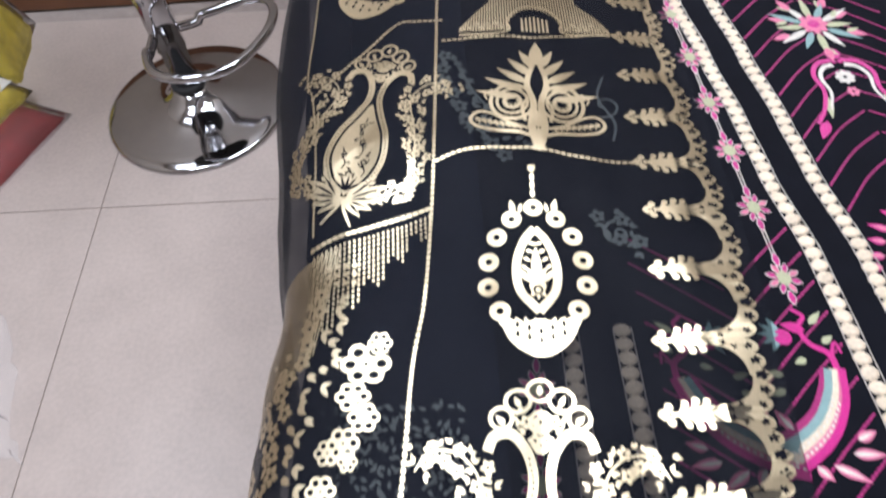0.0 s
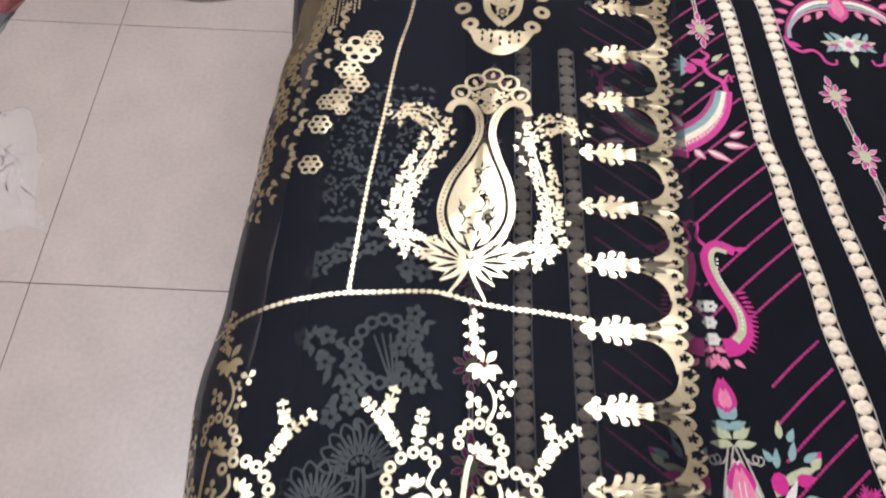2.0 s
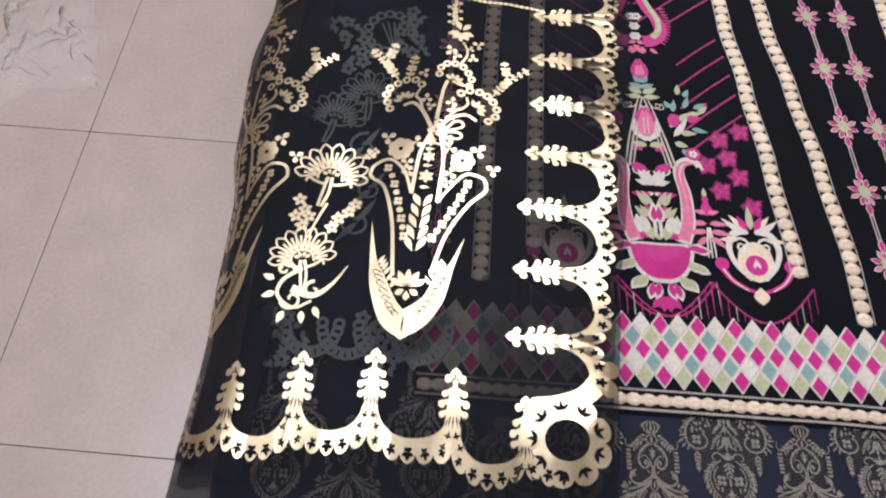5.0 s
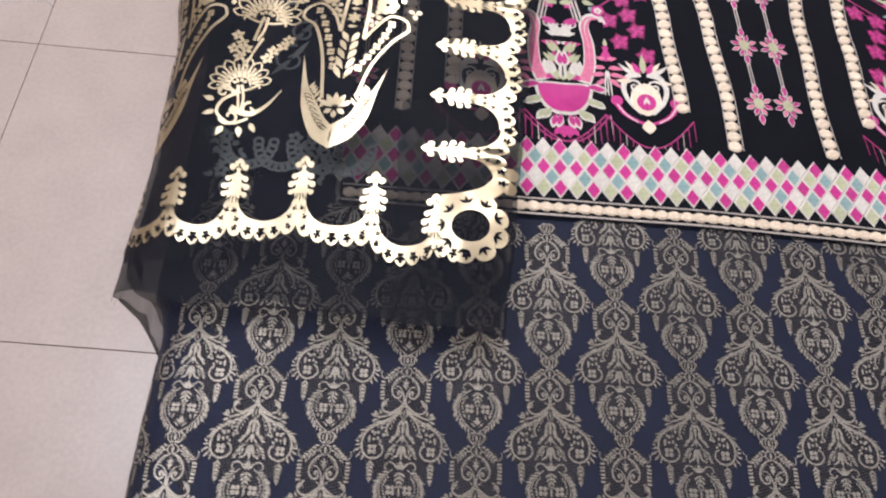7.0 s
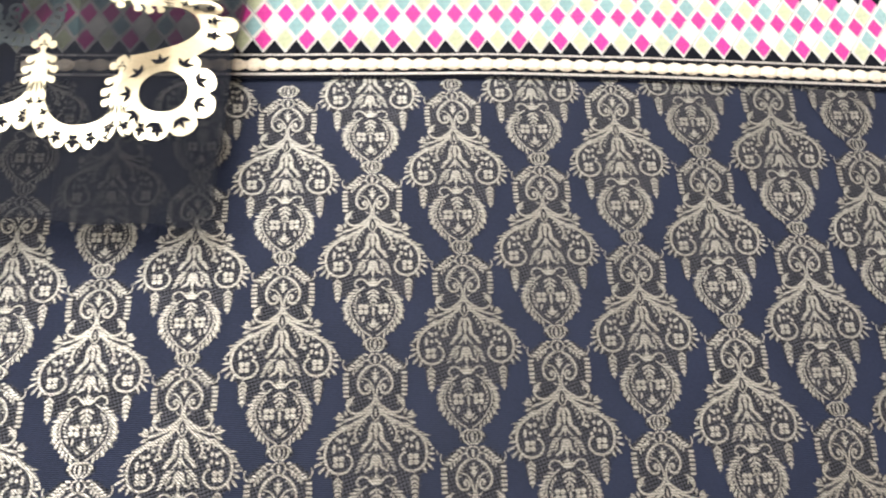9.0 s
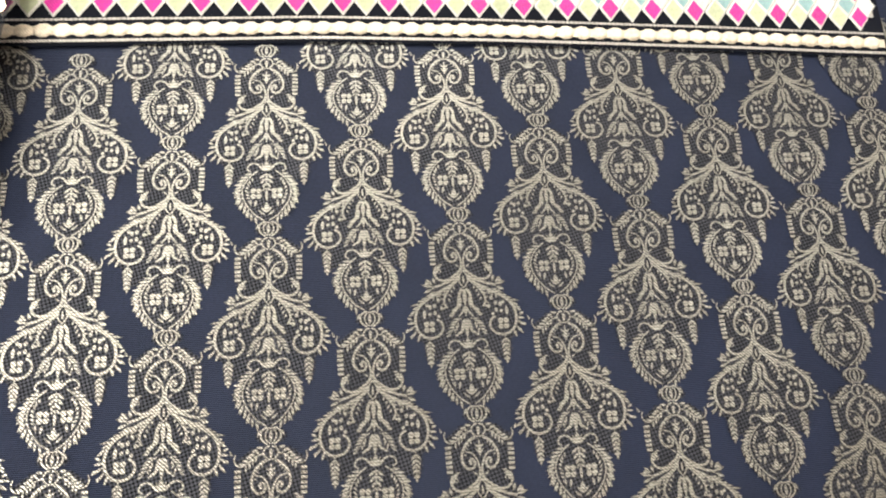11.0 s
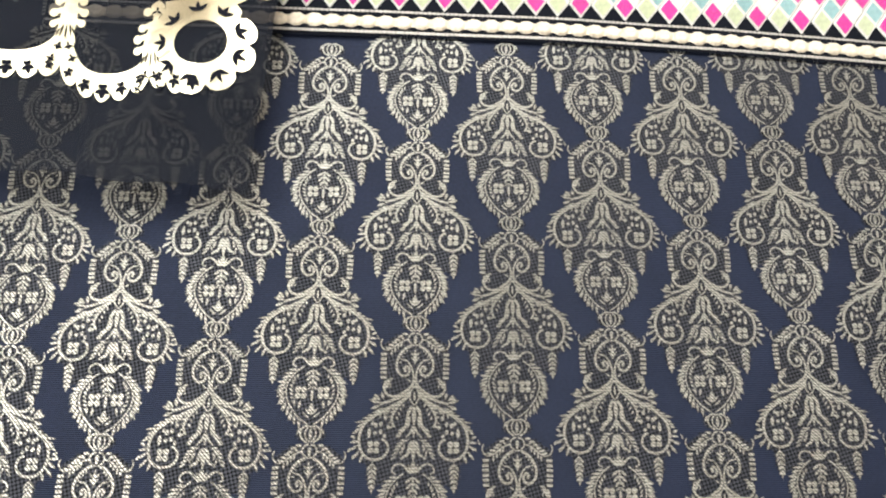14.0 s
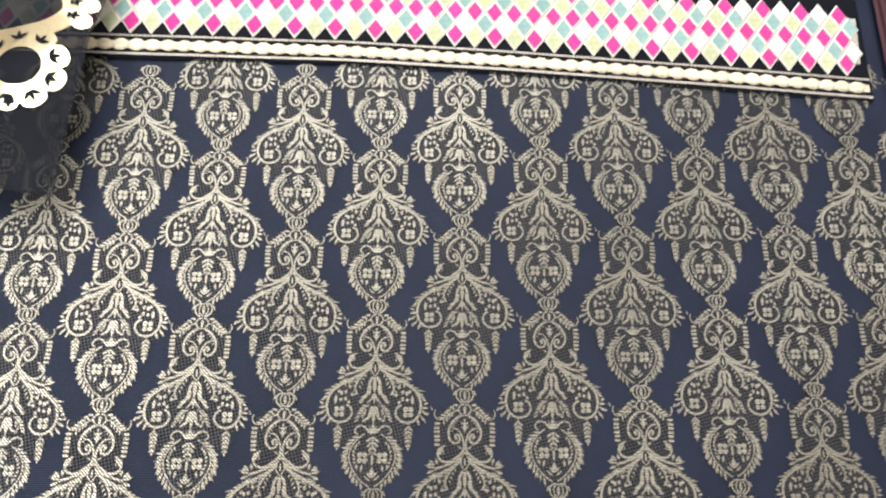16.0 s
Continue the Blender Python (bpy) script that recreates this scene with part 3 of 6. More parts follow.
def bead_strip(xf, v0, v1, mirror=None):
    """A line of wound-thread beads between two thin cords."""
    global BEAD
    e = None
    a = Art()
    a.lift = 0.0008
    for side in (-0.0062, 0.0062):
        pts = [(xf(v) + side, v) for v in span(v0, v1, 60)]
        a.stroke(pts, 0.0009, curved=False)
    e = a.make("bead_strip", panel, M_SILVER, shirt, "champagne wound-thread beads between thin cords")
    v = v0 + 0.004
    k = 0
    while v < v1:
        m = Matrix.Translation((xf(v) + random.uniform(-0.0007, 0.0007) - SO.x, v - SO.y, 0.0004)) @ Matrix.Rotation(radians(random.uniform(-22, 22)), 4, "Z") @ Matrix.Diagonal((1.12, random.uniform(1.02, 1.12), 1.1, 1))
        if BEAD is None:
            bv, bf = bead_mesh()
            BEAD = link("bead", bv, bf, M_TILLA, e, smooth=True)
            BEAD.matrix_basis = m
        else:
            again(BEAD, m, e)
        v += 0.0102
        k += 1


bead_strip(strip_x, 0.075, 1.0)
bead_strip(lambda v: strip_x(v) + gap_x(v), 0.040, 1.0)
bead_strip(lambda v: 2 * axis_a(v) - strip_x(v) - gap_x(v), 0.040, 0.62)
bead_strip(lambda v: 2 * axis_a(v) - strip_x(v), 0.075, 0.62)
bead_strip(lambda v: 0.380 + 0.030 * max(0, v - 0.30), 0.055, 0.56)
bead_strip(lambda v: 0.420 + 0.014 * max(0, v - 0.30), 0.085, 0.56)

# diamond border
rows_ink = ((WHITE, PINK), (LIME, TEAL), (PINK, PINK), (TEAL, WHITE), (LIME, PINK))
DW, DH = 0.01345, 0.0189
border = Art()
border.lift = 0.0003
border.stroke([(u, hem_y(u) + 0.0375) for u in span(0.343, 0.980, 40)], 0.036, curved=False)
border = border.make("diamond_border", panel, M_SILVER, shirt, "border of satin-stitched diamonds in four colours")
DIA = {}
for r in range(5):
    n = 0
    u = 0.3495 - DW + (DW / 2 if r % 2 else 0)
    while u < 0.979:
        ink = rows_ink[r][n % 2]
        y = hem_y(u) + 0.0655 - DH / 2 - r * DH / 2
        dv = (hem_y(u + 0.01) - hem_y(u - 0.01)) / 0.02
        m = Matrix.Translation((u - SO.x, y - SO.y, 0.0007)) @ Matrix.Rotation(math.atan(dv) + radians(random.uniform(-1.5, 1.5)), 4, "Z")
        if ink not in DIA:
            w, h = DW / 2 * 0.99, DH / 2 * 0.99
            vs = [(0, -h, 0), (w, 0, 0), (0, h, 0), (-w, 0, 0), (0, -h * 0.80, 0.0010), (w * 0.80, 0, 0.0010), (0, h * 0.80, 0.0010), (-w * 0.80, 0, 0.0010)]
            fs = [(0, 1, 5, 4), (1, 2, 6, 5), (2, 3, 7, 6), (3, 0, 4, 7), (4, 5, 6, 7)]
            DIA[ink] = link("diamond", vs, fs, [M_WHITE, THREADS[ink]], border, index=[0, 0, 0, 0, 1])
            DIA[ink].matrix_basis = m
        else:
            again(DIA[ink], m, border)
        u += DW
        n += 1

# braid along the hem
a = Art()
a.lift = 0.0006
for off, w in ((0.0078, 0.0014), (-0.0057, 0.0016)):
    a.beads([(u, hem_y(u) + off) for u in span(0.340, 0.982, 30)], 0.0026, w * 0.66, 6, 1.6)
braid = a.make("hem_braid", panel, M_SILVER, shirt, "gold braid with oval beads along the hem")
a = Art()
a.lift = 0.0004
a.stroke([(u, hem_y(u) + 0.001) for u in span(0.340, 0.982, 40)], 0.0056, curved=False)
a.make("braid_ground", panel, M_TILLA, braid)
u = 0.345
while u < 0.980:
    again(BEAD, Matrix.Translation((u - SO.x, hem_y(u) + 0.001 - SO.y, 0.0005)) @ Matrix.Rotation(math.radians(-4 + random.uniform(-9, 9)), 4, "Z") @ Matrix.Diagonal((random.uniform(0.94, 1.0), random.uniform(0.86, 0.96), 1.25, 1)), braid)
    u += 0.0103


def both(a, name, label, left=False):
    """The same ornament on both sides of the panel's middle line, and on the covered side where it shows."""
    a.make(name, panel, THREADS, shirt, label)
    b = Art()
    b.v, b.i, b.f = a.v, a.i, [q[::-1] for q in a.f]
    b.make(name, panel_right, THREADS, shirt, label)
    if left:
        b.make(name, panel_left, THREADS, shirt, label)


def chain_flower(a, x, y, turn=0, s=1.0):
    a.push(x, y, turn, 0.001 * s)
    a.lift, a.puff = 0.0006, 0.0
    for k in range(8):
        t = 22.5 + 45 * k
        a.ink = WHITE
        a.leaf(3.0 * math.cos(radians(t)), 3.0 * math.sin(radians(t)), t, 10.2, 5.0, 4, fat=0.9)
        a.ink, a.lift = (PINK if k % 2 else ROSE), 0.0009
        a.leaf(3.6 * math.cos(radians(t)), 3.6 * math.sin(radians(t)), t, 8.8, 3.7, 4, fat=0.9)
        a.lift = 0.0006
    for sgn in (1, -1):
        a.ink = WHITE
        a.leaf(0, sgn * 9, 90 * sgn, 13, 5.6, 5, fat=0.8)
        a.ink, a.lift = PINK, 0.0009
        a.leaf(0, sgn * 10, 90 * sgn, 11, 4.2, 5, fat=0.8)
        a.lift = 0.0006
    a.ink, a.lift = LIME, 0.0011
    a.disc(0, 0, 4.6, 10, 6.0)
    for k in range(6):
        a.leaf(0, 0, 30 + 60 * k, 6.6, 2.6, 4)
    a.pop()


def chain(xf, vs, name, left=False):
    for v, w in zip(vs, vs[1:] + [None]):
        a = Art()
        lean = math.degrees(math.atan2(xf(v) - xf(v + 0.05), 0.05))
        chain_flower(a, xf(v), v, lean)
        if w is not None:
            a.ink, a.lift = SILVER, 0.0004
            for o in (-0.0011, 0.0011):
                a.stroke([(xf(t) + o, t) for t in span(v, w, 4)], 0.0011, curved=False)
        both(a, "chain_flower", "rose embroidered flower with a pale green centre", left)


chain(lambda v: 0.6925 - 0.065 * (v - 0.02) - 0.10 * max(0, v - 0.32) ** 1.2, [0.090, 0.154, 0.218, 0.281, 0.343, 0.403, 0.461, 0.521], "a", True)
chain(lambda v: 0.552 - 0.029 * (v - 0.30), [0.590, 0.652, 0.709, 0.763, 0.820, 0.880, 0.938], "b")

# slanting chain stitch between the bead strips
for k in range(18):
    v = 0.150 + 0.0238 * k
    a = Art()
    a.ink, a.lift = WINE, 0.0005
    x0 = max(0.4995, axis_b(v) + 0.002)
    x1 = strip_x(v + 0.07) - 0.0095
    if v < 0.25:
        x0 = 0.545
    rise = 0.86 * (x1 - x0)
    a.beads([(x0, v + 0.03), ((x0 + x1) / 2, v + 0.03 + rise * 0.52), (x1, v + 0.03 + rise)], 0.0034, 0.0011, 6, 1.7)
    both(a, "chain_stitch_line", "slanting wine-red chain stitch line", True)
for k in range(15):
    v = 0.645 + 0.0245 * k
    a = Art()
    a.ink, a.lift = WINE, 0.0005
    x0 = strip_x(v) + gap_x(v) + 0.0095
    x1 = axis_a(v + 0.05) - 0.001
    a.beads([(x0, v), ((x0 + x1) / 2, v + 0.030), (x1, v + 0.050)], 0.0034, 0.0011, 6, 1.7)
    both(a, "chain_stitch_line", "slanting wine-red chain stitch line")


def tuft(a, x, y, r, ink=PINK):
    a.ink = ink
    a.disc(x, y, r * 0.22, 8)
    for k in range(11):
        a.ink = ink if k % 3 == 1 else WINE
        t = 360 / 11 * k + 10
        n = r * (1.0 if k % 2 else 0.72)
        a.leaf(x, y, t, n, r * 0.24, 4)
        a.leaf(x + n * 0.45 * math.cos(radians(t)), y + n * 0.45 * math.sin(radians(t)), t + 38, n * 0.42, r * 0.15, 3)
        a.leaf(x + n * 0.45 * math.cos(radians(t)), y + n * 0.45 * math.sin(radians(t)), t - 38, n * 0.42, r * 0.15, 3)


# star sprigs beside the pot
for x, y in ((0.573, 0.196), (0.560, 0.170), (0.585, 0.160), (0.569, 0.146), (0.591, 0.205), (0.592, 0.132), (0.578, 0.178)):
    a = Art()
    a.lift = 0.0005
    tuft(a, x, y, 0.0112)
    both(a, "star_sprig", "magenta embroidered star sprig")


def pot():
    """Tall handled pot with flowers, on the panel's side axis."""
    a = Art()
    a.push(0.5165, 0.0, 1.5, 0.001)
    a.lift = 0.0006
    a.ink = WHITE
    a.fan([(-23, 95.5)] + [(23.5 * math.cos(radians(t)), 95 + 33 * math.sin(radians(t))) for t in range(180, 361, 12)] + [(23, 95.5)])
    a.ink, a.lift, a.puff = PINK, 0.0010, 0.0012
    a.fan([(-20.5, 93.5)] + [(20.5 * math.cos(radians(t)), 93.5 + 28 * math.sin(radians(t))) for t in range(180, 361, 12)] + [(20.5, 93.5)])
    a.puff, a.lift = 0.0, 0.0006
    for t, ink in ((180, PINK), (205, LIME), (232, LIME), (255, PINK), (285, PINK), (308, LIME), (335, LIME), (0, PINK)):
        x, y = 22 * math.cos(radians(t)), 92 + 30 * math.sin(radians(t)) if t else 92
        a.ink = WHITE
        a.leaf(x, y, t if t else 0, 15, 8, 5, fat=0.9)
        a.ink, a.lift = ink, 0.0009
        a.leaf(x, y, t if t else 0, 12.5, 5, 5, fat=0.9)
        a.lift = 0.0006
    a.ink = PINK
    for t in (-40, 0, 40):
        a.leaf(0, 52, 270 + t, 13, 6, 4, fat=0.9)
    for s in (1, -1):
        a.push(flip=s < 0, s=1)
        # handle
        a.ink = WHITE
        a.stroke([(18, 97), (24, 115), (25, 140), (22, 160), (26, 171), (36, 174), (40, 166)], 8, 2.5)
        a.ink, a.lift = ROSE, 0.0009
        a.stroke([(18.5, 99), (24, 117), (24.6, 140), (22.4, 158), (26.5, 169), (34, 171)], 5, 1.2)
        a.lift = 0.0006
        a.ink = SILVER
        a.stroke([(19, 165), (13, 195), (6, 222), (2, 236)], 1.8, 1.2)
        a.stroke([(16, 165), (11, 190), (5, 218)], 1.2, 1.0)
        # inside the pot
        a.ink = LIME
        a.leaf(2, 98, 62, 20, 5, bend=-0.2)
        a.leaf(5, 118, 35, 14, 5, bend=0.2)
        a.leaf(4, 128, 60, 16, 5)
        a.leaf(3, 185, 30, 10, 5)
        a.ink = PINK
        a.leaf(9, 116, 110, 15, 7)
        a.leaf(4, 137, 15, 13, 5)
        a.leaf(5, 160, 40, 14, 6)
        a.leaf(8, 180, 70, 10, 5)
        a.leaf(9, 100, 30, 8, 5)
        a.ink = WHITE
        a.leaf(11, 104, 80, 17, 9)
        a.curl(9, 163, 6, 200, 1.1, 1.6)
        a.leaf(2, 150, 60, 14, 6)
        a.leaf(1, 148, 20, 12, 5)
        a.leaf(2, 140, -20, 10, 4)
        a.ink = LIME
        a.leaf(2, 236, 10, 12, 5)
        a.leaf(2, 240, 40, 12, 5)
        a.ink = SILVER
        a.curl(13, 228, 4.5, 180, 1.0, 1.2)
        a.pop()
    a.ink = WHITE
    a.leaf(0, 100, 90, 26, 3)
    a.leaf(0, 190, 90, 38, 21, 7)
    a.leaf(0, 112, 90, 20, 9, 5)
    a.ink, a.lift = PINK, 0.0010
    a.leaf(0, 206, 90, 20, 15, 6)
    a.leaf(0, 115, 90, 13, 5, 5)
    a.ink, a.lift = ROSE, 0.0013
    a.leaf(0, 195, 90, 28, 11, 6)
    a.ink = WHITE
    for o in (-2.2, 0, 2.2):
        a.stroke([(o * 0.4, 197), (o, 214)], 0.7, 0.7, 2)
    a.lift = 0.0006
    a.ink = TEAL
    a.leaf(0, 246, 30, 11, 5)
    a.leaf(0, 246, 150, 11, 5)
    a.leaf(0, 252, 60, 10, 5)
    a.leaf(0, 252, 120, 10, 5)
    a.ink = PINK
    a.leaf(0, 256, 90, 24, 13, 6)
    a.ink, a.lift = ROSE, 0.0009
    a.leaf(0, 259, 90, 14, 6, 5)
    a.lift = 0.0006
    # side bough
    a.ink = LIME
    for x, y, t, n in ((22, 205, 60, 16), (28, 212, 35, 18), (36, 218, 15, 16), (30, 200, 0, 14), (48, 222, 40, 10), (24, 190, -20, 12)):
        a.leaf(x, y, t, n, 6)
    a.ink = TEAL
    for x, y, t, n in ((26, 222, 80, 13), (36, 226, 70, 14), (37, 238, 60, 10), (44, 226, 30, 12), (40, 205, -15, 14), (30, 184, -60, 10), (24, 226, 120, 9)):
        a.leaf(x, y, t, n, 5)
    a.ink = PINK
    a.disc(26, 213, 5.5, 9, 7)
    a.leaf(36, 214, 10, 14, 8)
    a.leaf(50, 226, 45, 9, 6)
    a.disc(38, 179, 6.5, 9)
    a.ink, a.lift = WHITE, 0.0009
    a.leaf(24, 196, 50, 24, 6, bend=0.1)
    a.flower(38, 179, 4.2, 5)
    a.lift = 0.0006
    a.ink = LIME
    a.leaf(32, 240, 85, 12, 5)
    a.pop()
    return a


both(pot(), "flower_pot_motif", "magenta pot with handles and flowers in silk thread", True)


def small_vase():
    a = Art()
    a.push(0.5895, 0.0, 1, 0.001)
    a.lift = 0.0006
    for s in (1, -1):
        a.push(flip=s < 0, s=1)
        a.ink = WHITE
        a.stroke([(3, 112), (14, 108), (19, 96), (15, 82), (5, 70)], 6.5, 3)
        a.curl(9, 98, 7, 60, 1.2, 2.2)
        a.leaf(6, 110, 25, 20, 5, bend=0.2)
        a.ink = TILLA
        a.leaf(5, 112, 50, 17, 5)
        a.leaf(10, 104, -5, 16, 5)
        a.ink = PINK
        a.leaf(3, 112, 62, 14, 6)
        a.disc(26, 82, 5.5, 9)
        a.stroke([(27, 80), (20, 69), (9, 62), (2, 60)], 5, 2)
        a.ink, a.lift = WHITE, 0.0009
        a.stroke([(26, 78), (19, 68), (9, 61)], 1.3, 1.0)
        a.lift = 0.0006
        a.pop()
    a.ink = LIME
    a.leaf(0, 112, 90, 22, 6)
    a.ink = TILLA
    a.disc(0, 85, 14, 12, 17)
    a.leaf(0, 64, 270, 14, 12, 5, fat=0.9)
    a.ink, a.lift = PINK, 0.0010
    a.disc(0, 82, 8.5, 12)
    a.ink, a.lift = WHITE, 0.0013
    a.leaf(-2.5, 79, 70, 9, 2.5)
    a.leaf(2.5, 79, 110, 9, 2.5)
    a.pop()
    # small tree beside it
    a.push(0.557, 0.0, 1, 0.001)
    a.lift, a.ink = 0.0006, ROSE
    for s in (1, -1):
        a.push(flip=s < 0, s=1)
        for y, n, t in ((108, 17, 5), (115, 15, 12), (103, 14, -25), (124, 9, 30)):
            a.leaf(1, y, t, n, 5, bend=-0.25)
        a.pop()
    a.ink = WHITE
    for o in (-3, 0, 3):
        a.stroke([(o * 0.3, 112), (o * 0.8, 98), (o, 86)], 1.5, 1.0)
    a.ink = PINK
    a.leaf(0, 122, 90, 15, 9)
    a.disc(0, 137, 3, 7)
    a.ink = LIME
    a.leaf(0, 139, 90, 9, 4)
    a.pop()
    return a


both(small_vase(), "small_vase_motif", "ivory and magenta embroidered vase", True)

# swags with fringe above the border
a = Art()
a.lift = 0.0004
for c0, c1 in ((0.478, 0.552), (0.552, 0.628)):
    pts = [(c0 + (c1 - c0) * t, 0.066 - 0.030 * math.sin(math.pi * t)) for t in span(0, 1, 14)]
    a.ink = WINE
    a.stroke(pts, 0.0014, curved=False)
    for k, (x, y) in enumerate(pts):
        a.ink = WINE if k % 3 else SILVER
        a.stroke([(x, y), (x, max(y - 0.020, 0.036))], 0.0008, 0.0005, 2)
both(a, "fringed_swag", "thin wine-red swag with a fringe", True)


def arch(a, x, y, s=1.0):
    """Striped magenta arch with leaf ends."""
    a.push(x, y, 0, 0.001 * s)
    a.lift = 0.0006
    for sgn in (1, -1):
        a.push(flip=sgn < 0, s=1)
        for r, ink, w in ((6, WINE, 4), (1.5, TILLA, 4.5), (-3.5, TEAL, 4), (-7.5, ROSE, 2.5)):
            a.ink = ink
            a.stroke([(2, r), (18, r - 1), (36, r * 0.9 - 10), (50, r * 0.7 - 28), (55 + r * 0.3, -46)], w, w * 0.8)
        a.ink = PINK
        a.stroke([(58, -44), (54, -56), (46, -62), (36, -60), (30, -64), (26, -74), (18, -76), (16, -70)], 4, 2)
        a.leaf(56, -52, 200, 12, 6)
        for px, py, t, n in ((28, 5, 40, 17), (40, -4, 25, 18), (48, -14, 15, 14), (54, -26, 5, 14), (60, -36, 10, 10)):
            a.ink = PINK
            a.leaf(px, py, t, n, 7)
            a.ink, a.lift = ROSE, 0.0009
            a.leaf(px, py, t, n * 0.8, 4)
            a.lift = 0.0006
        a.ink = ROSE
        for px, py, t in ((16, -10, -60), (28, -16, -50)):
            a.leaf(px, py, t, 13, 6)
        a.pop()
    a.ink = PINK
    a.leaf(0, -24, 90, 40, 20, 7)
    a.ink, a.lift = ROSE, 0.0010
    a.leaf(0, -19, 90, 28, 12, 6)
    a.lift = 0.0006
    for k in range(3):
        for sgn in (1, -1):
            a.ink = LIME if k % 2 else TEAL
            a.leaf(sgn * 4, -46 - 3 * k, 90 - sgn * (50 + 40 * k), 14, 6)
            a.leaf(sgn * 14, -48 - 3 * k, 90 - sgn * (30 + 50 * k), 12, 5)
    a.ink = WHITE
    a.flower(0, -52, 11, 8, 0.35, 0.6, 0, ROSE)
    a.ink = PINK
    a.flower(16, -54, 6, 5)
    a.flower(-16, -54, 6, 5)
    a.ink = LIME
    a.leaf(0, -64, 270, 16, 7)
    a.pop()


a = Art()
arch(a, 0.672, 0.628, 0.95)
a.make("arch_motif", panel, THREADS, shirt, "striped magenta arch with flowers in silk thread")


def side_arch(a):
    """The half arch that runs in under the veil."""
    a.push(0.5, 0.0, 0, 0.001)
    a.lift = 0.0006
    for r, ink, w in ((11, PINK, 5), (6, ROSE, 5), (0.5, TILLA, 5.5), (-5.5, TEAL, 5.5), (-11, WINE, 5)):
        a.ink = ink
        a.stroke([(-4, 467 - r), (14, 473 - r), (33 + r * 0.3, 486 - r * 0.8), (46 + r * 0.5, 504 - r * 0.5), (52 + r * 0.55, 522)], w, w * 0.9)
        a.ink, a.lift = WHITE, 0.0009
        if r in (0.5, 6):
            a.beads([(-2, 467 - r), (14, 473 - r), (33 + r * 0.3, 486 - r * 0.8), (46 + r * 0.5, 504 - r * 0.5)], 4.0, 1.0, 5, 1.4)
        a.lift = 0.0006
    a.ink = PINK
    a.stroke([(55, 518), (54, 532), (44, 540), (40, 552), (46, 560), (40, 566)], 4.5, 2.5)
    a.stroke([(54, 530), (60, 540), (62, 532)], 2.5, 1.5)
    a.leaf(44, 550, 160, 16, 8)
    a.disc(28, 546, 6, 9)
    for px, py, t, n in ((30, 462, -30, 22), (20, 462, -50, 12), (14, 484, 120, 16), (50, 476, 20, 14), (44, 468, -5, 20)):
        a.ink = ROSE
        a.leaf(px, py, t, n, 7)
        a.ink, a.lift = WHITE, 0.0009
        a.leaf(px, py, t, n * 0.8, 3)
        a.lift = 0.0006
    a.ink = TEAL
    for k in range(5):
        a.leaf(26, 548, 110 + 32 * k, 14, 5)
    a.ink = LIME
    for px, py, t, n in ((48, 554, 40, 14), (20, 520, 170, 12), (18, 510, 200, 10), (52, 540, 30, 10), (38, 530, 200, 9)):
        a.leaf(px, py, t, n, 5)
    a.pop()


a = Art()
side_arch(a)
both(a, "side_arch_motif", "half arch with magenta scrolls in silk thread", True)


def hook(a):
    """Curved paisley hook with a fringed back."""
    a.push(0.5, 0.0, 0, 0.001)
    a.lift = 0.0006
    spine = [(36, 373), (24, 378), (16, 372), (15, 360), (21, 343), (30, 327), (33, 312), (26, 302), (17, 300)]
    a.ink = PINK
    a.stroke(spine, 7, 13)
    a.ink, a.lift = LIME, 0.0009
    a.stroke([(30, 372), (22, 374), (18, 368), (19, 356), (25, 340), (31, 326), (31, 313), (25, 305)], 3.2, 6)
    a.ink, a.lift = WHITE, 0.0011
    a.beads([(22, 366), (21, 354), (27, 338), (32, 324), (31, 312)], 3.2, 1.1)
    a.ink, a.lift = PINK, 0.0005
    for k in range(13):
        t = k / 12
        x, y = 26 + 12 * math.sin(math.pi * (0.2 + 0.6 * t)), 340 - 38 * t
        a.leaf(x - 2, y, 10 - 50 * t, 8, 2.0, 3)
    a.lift = 0.0006
    a.stroke([(16, 376), (10, 384), (12, 394), (6, 398)], 3, 1.5)
    a.leaf(36, 374, 10, 10, 4)
    a.ink = WHITE
    for x, y in ((10, 318), (12, 330), (9, 306)):
        a.flower(x, y, 5, 6)
    a.ink = ROSE
    for x, y, t in ((10, 300, 200), (12, 296, 250), (14, 294, 300), (10, 292, 230), (22, 292, 320)):
        a.leaf(x, y, t, 9, 4)
    a.pop()


a = Art()
hook(a)
both(a, "paisley_hook_motif", "magenta paisley hook with a pale green spine", True)


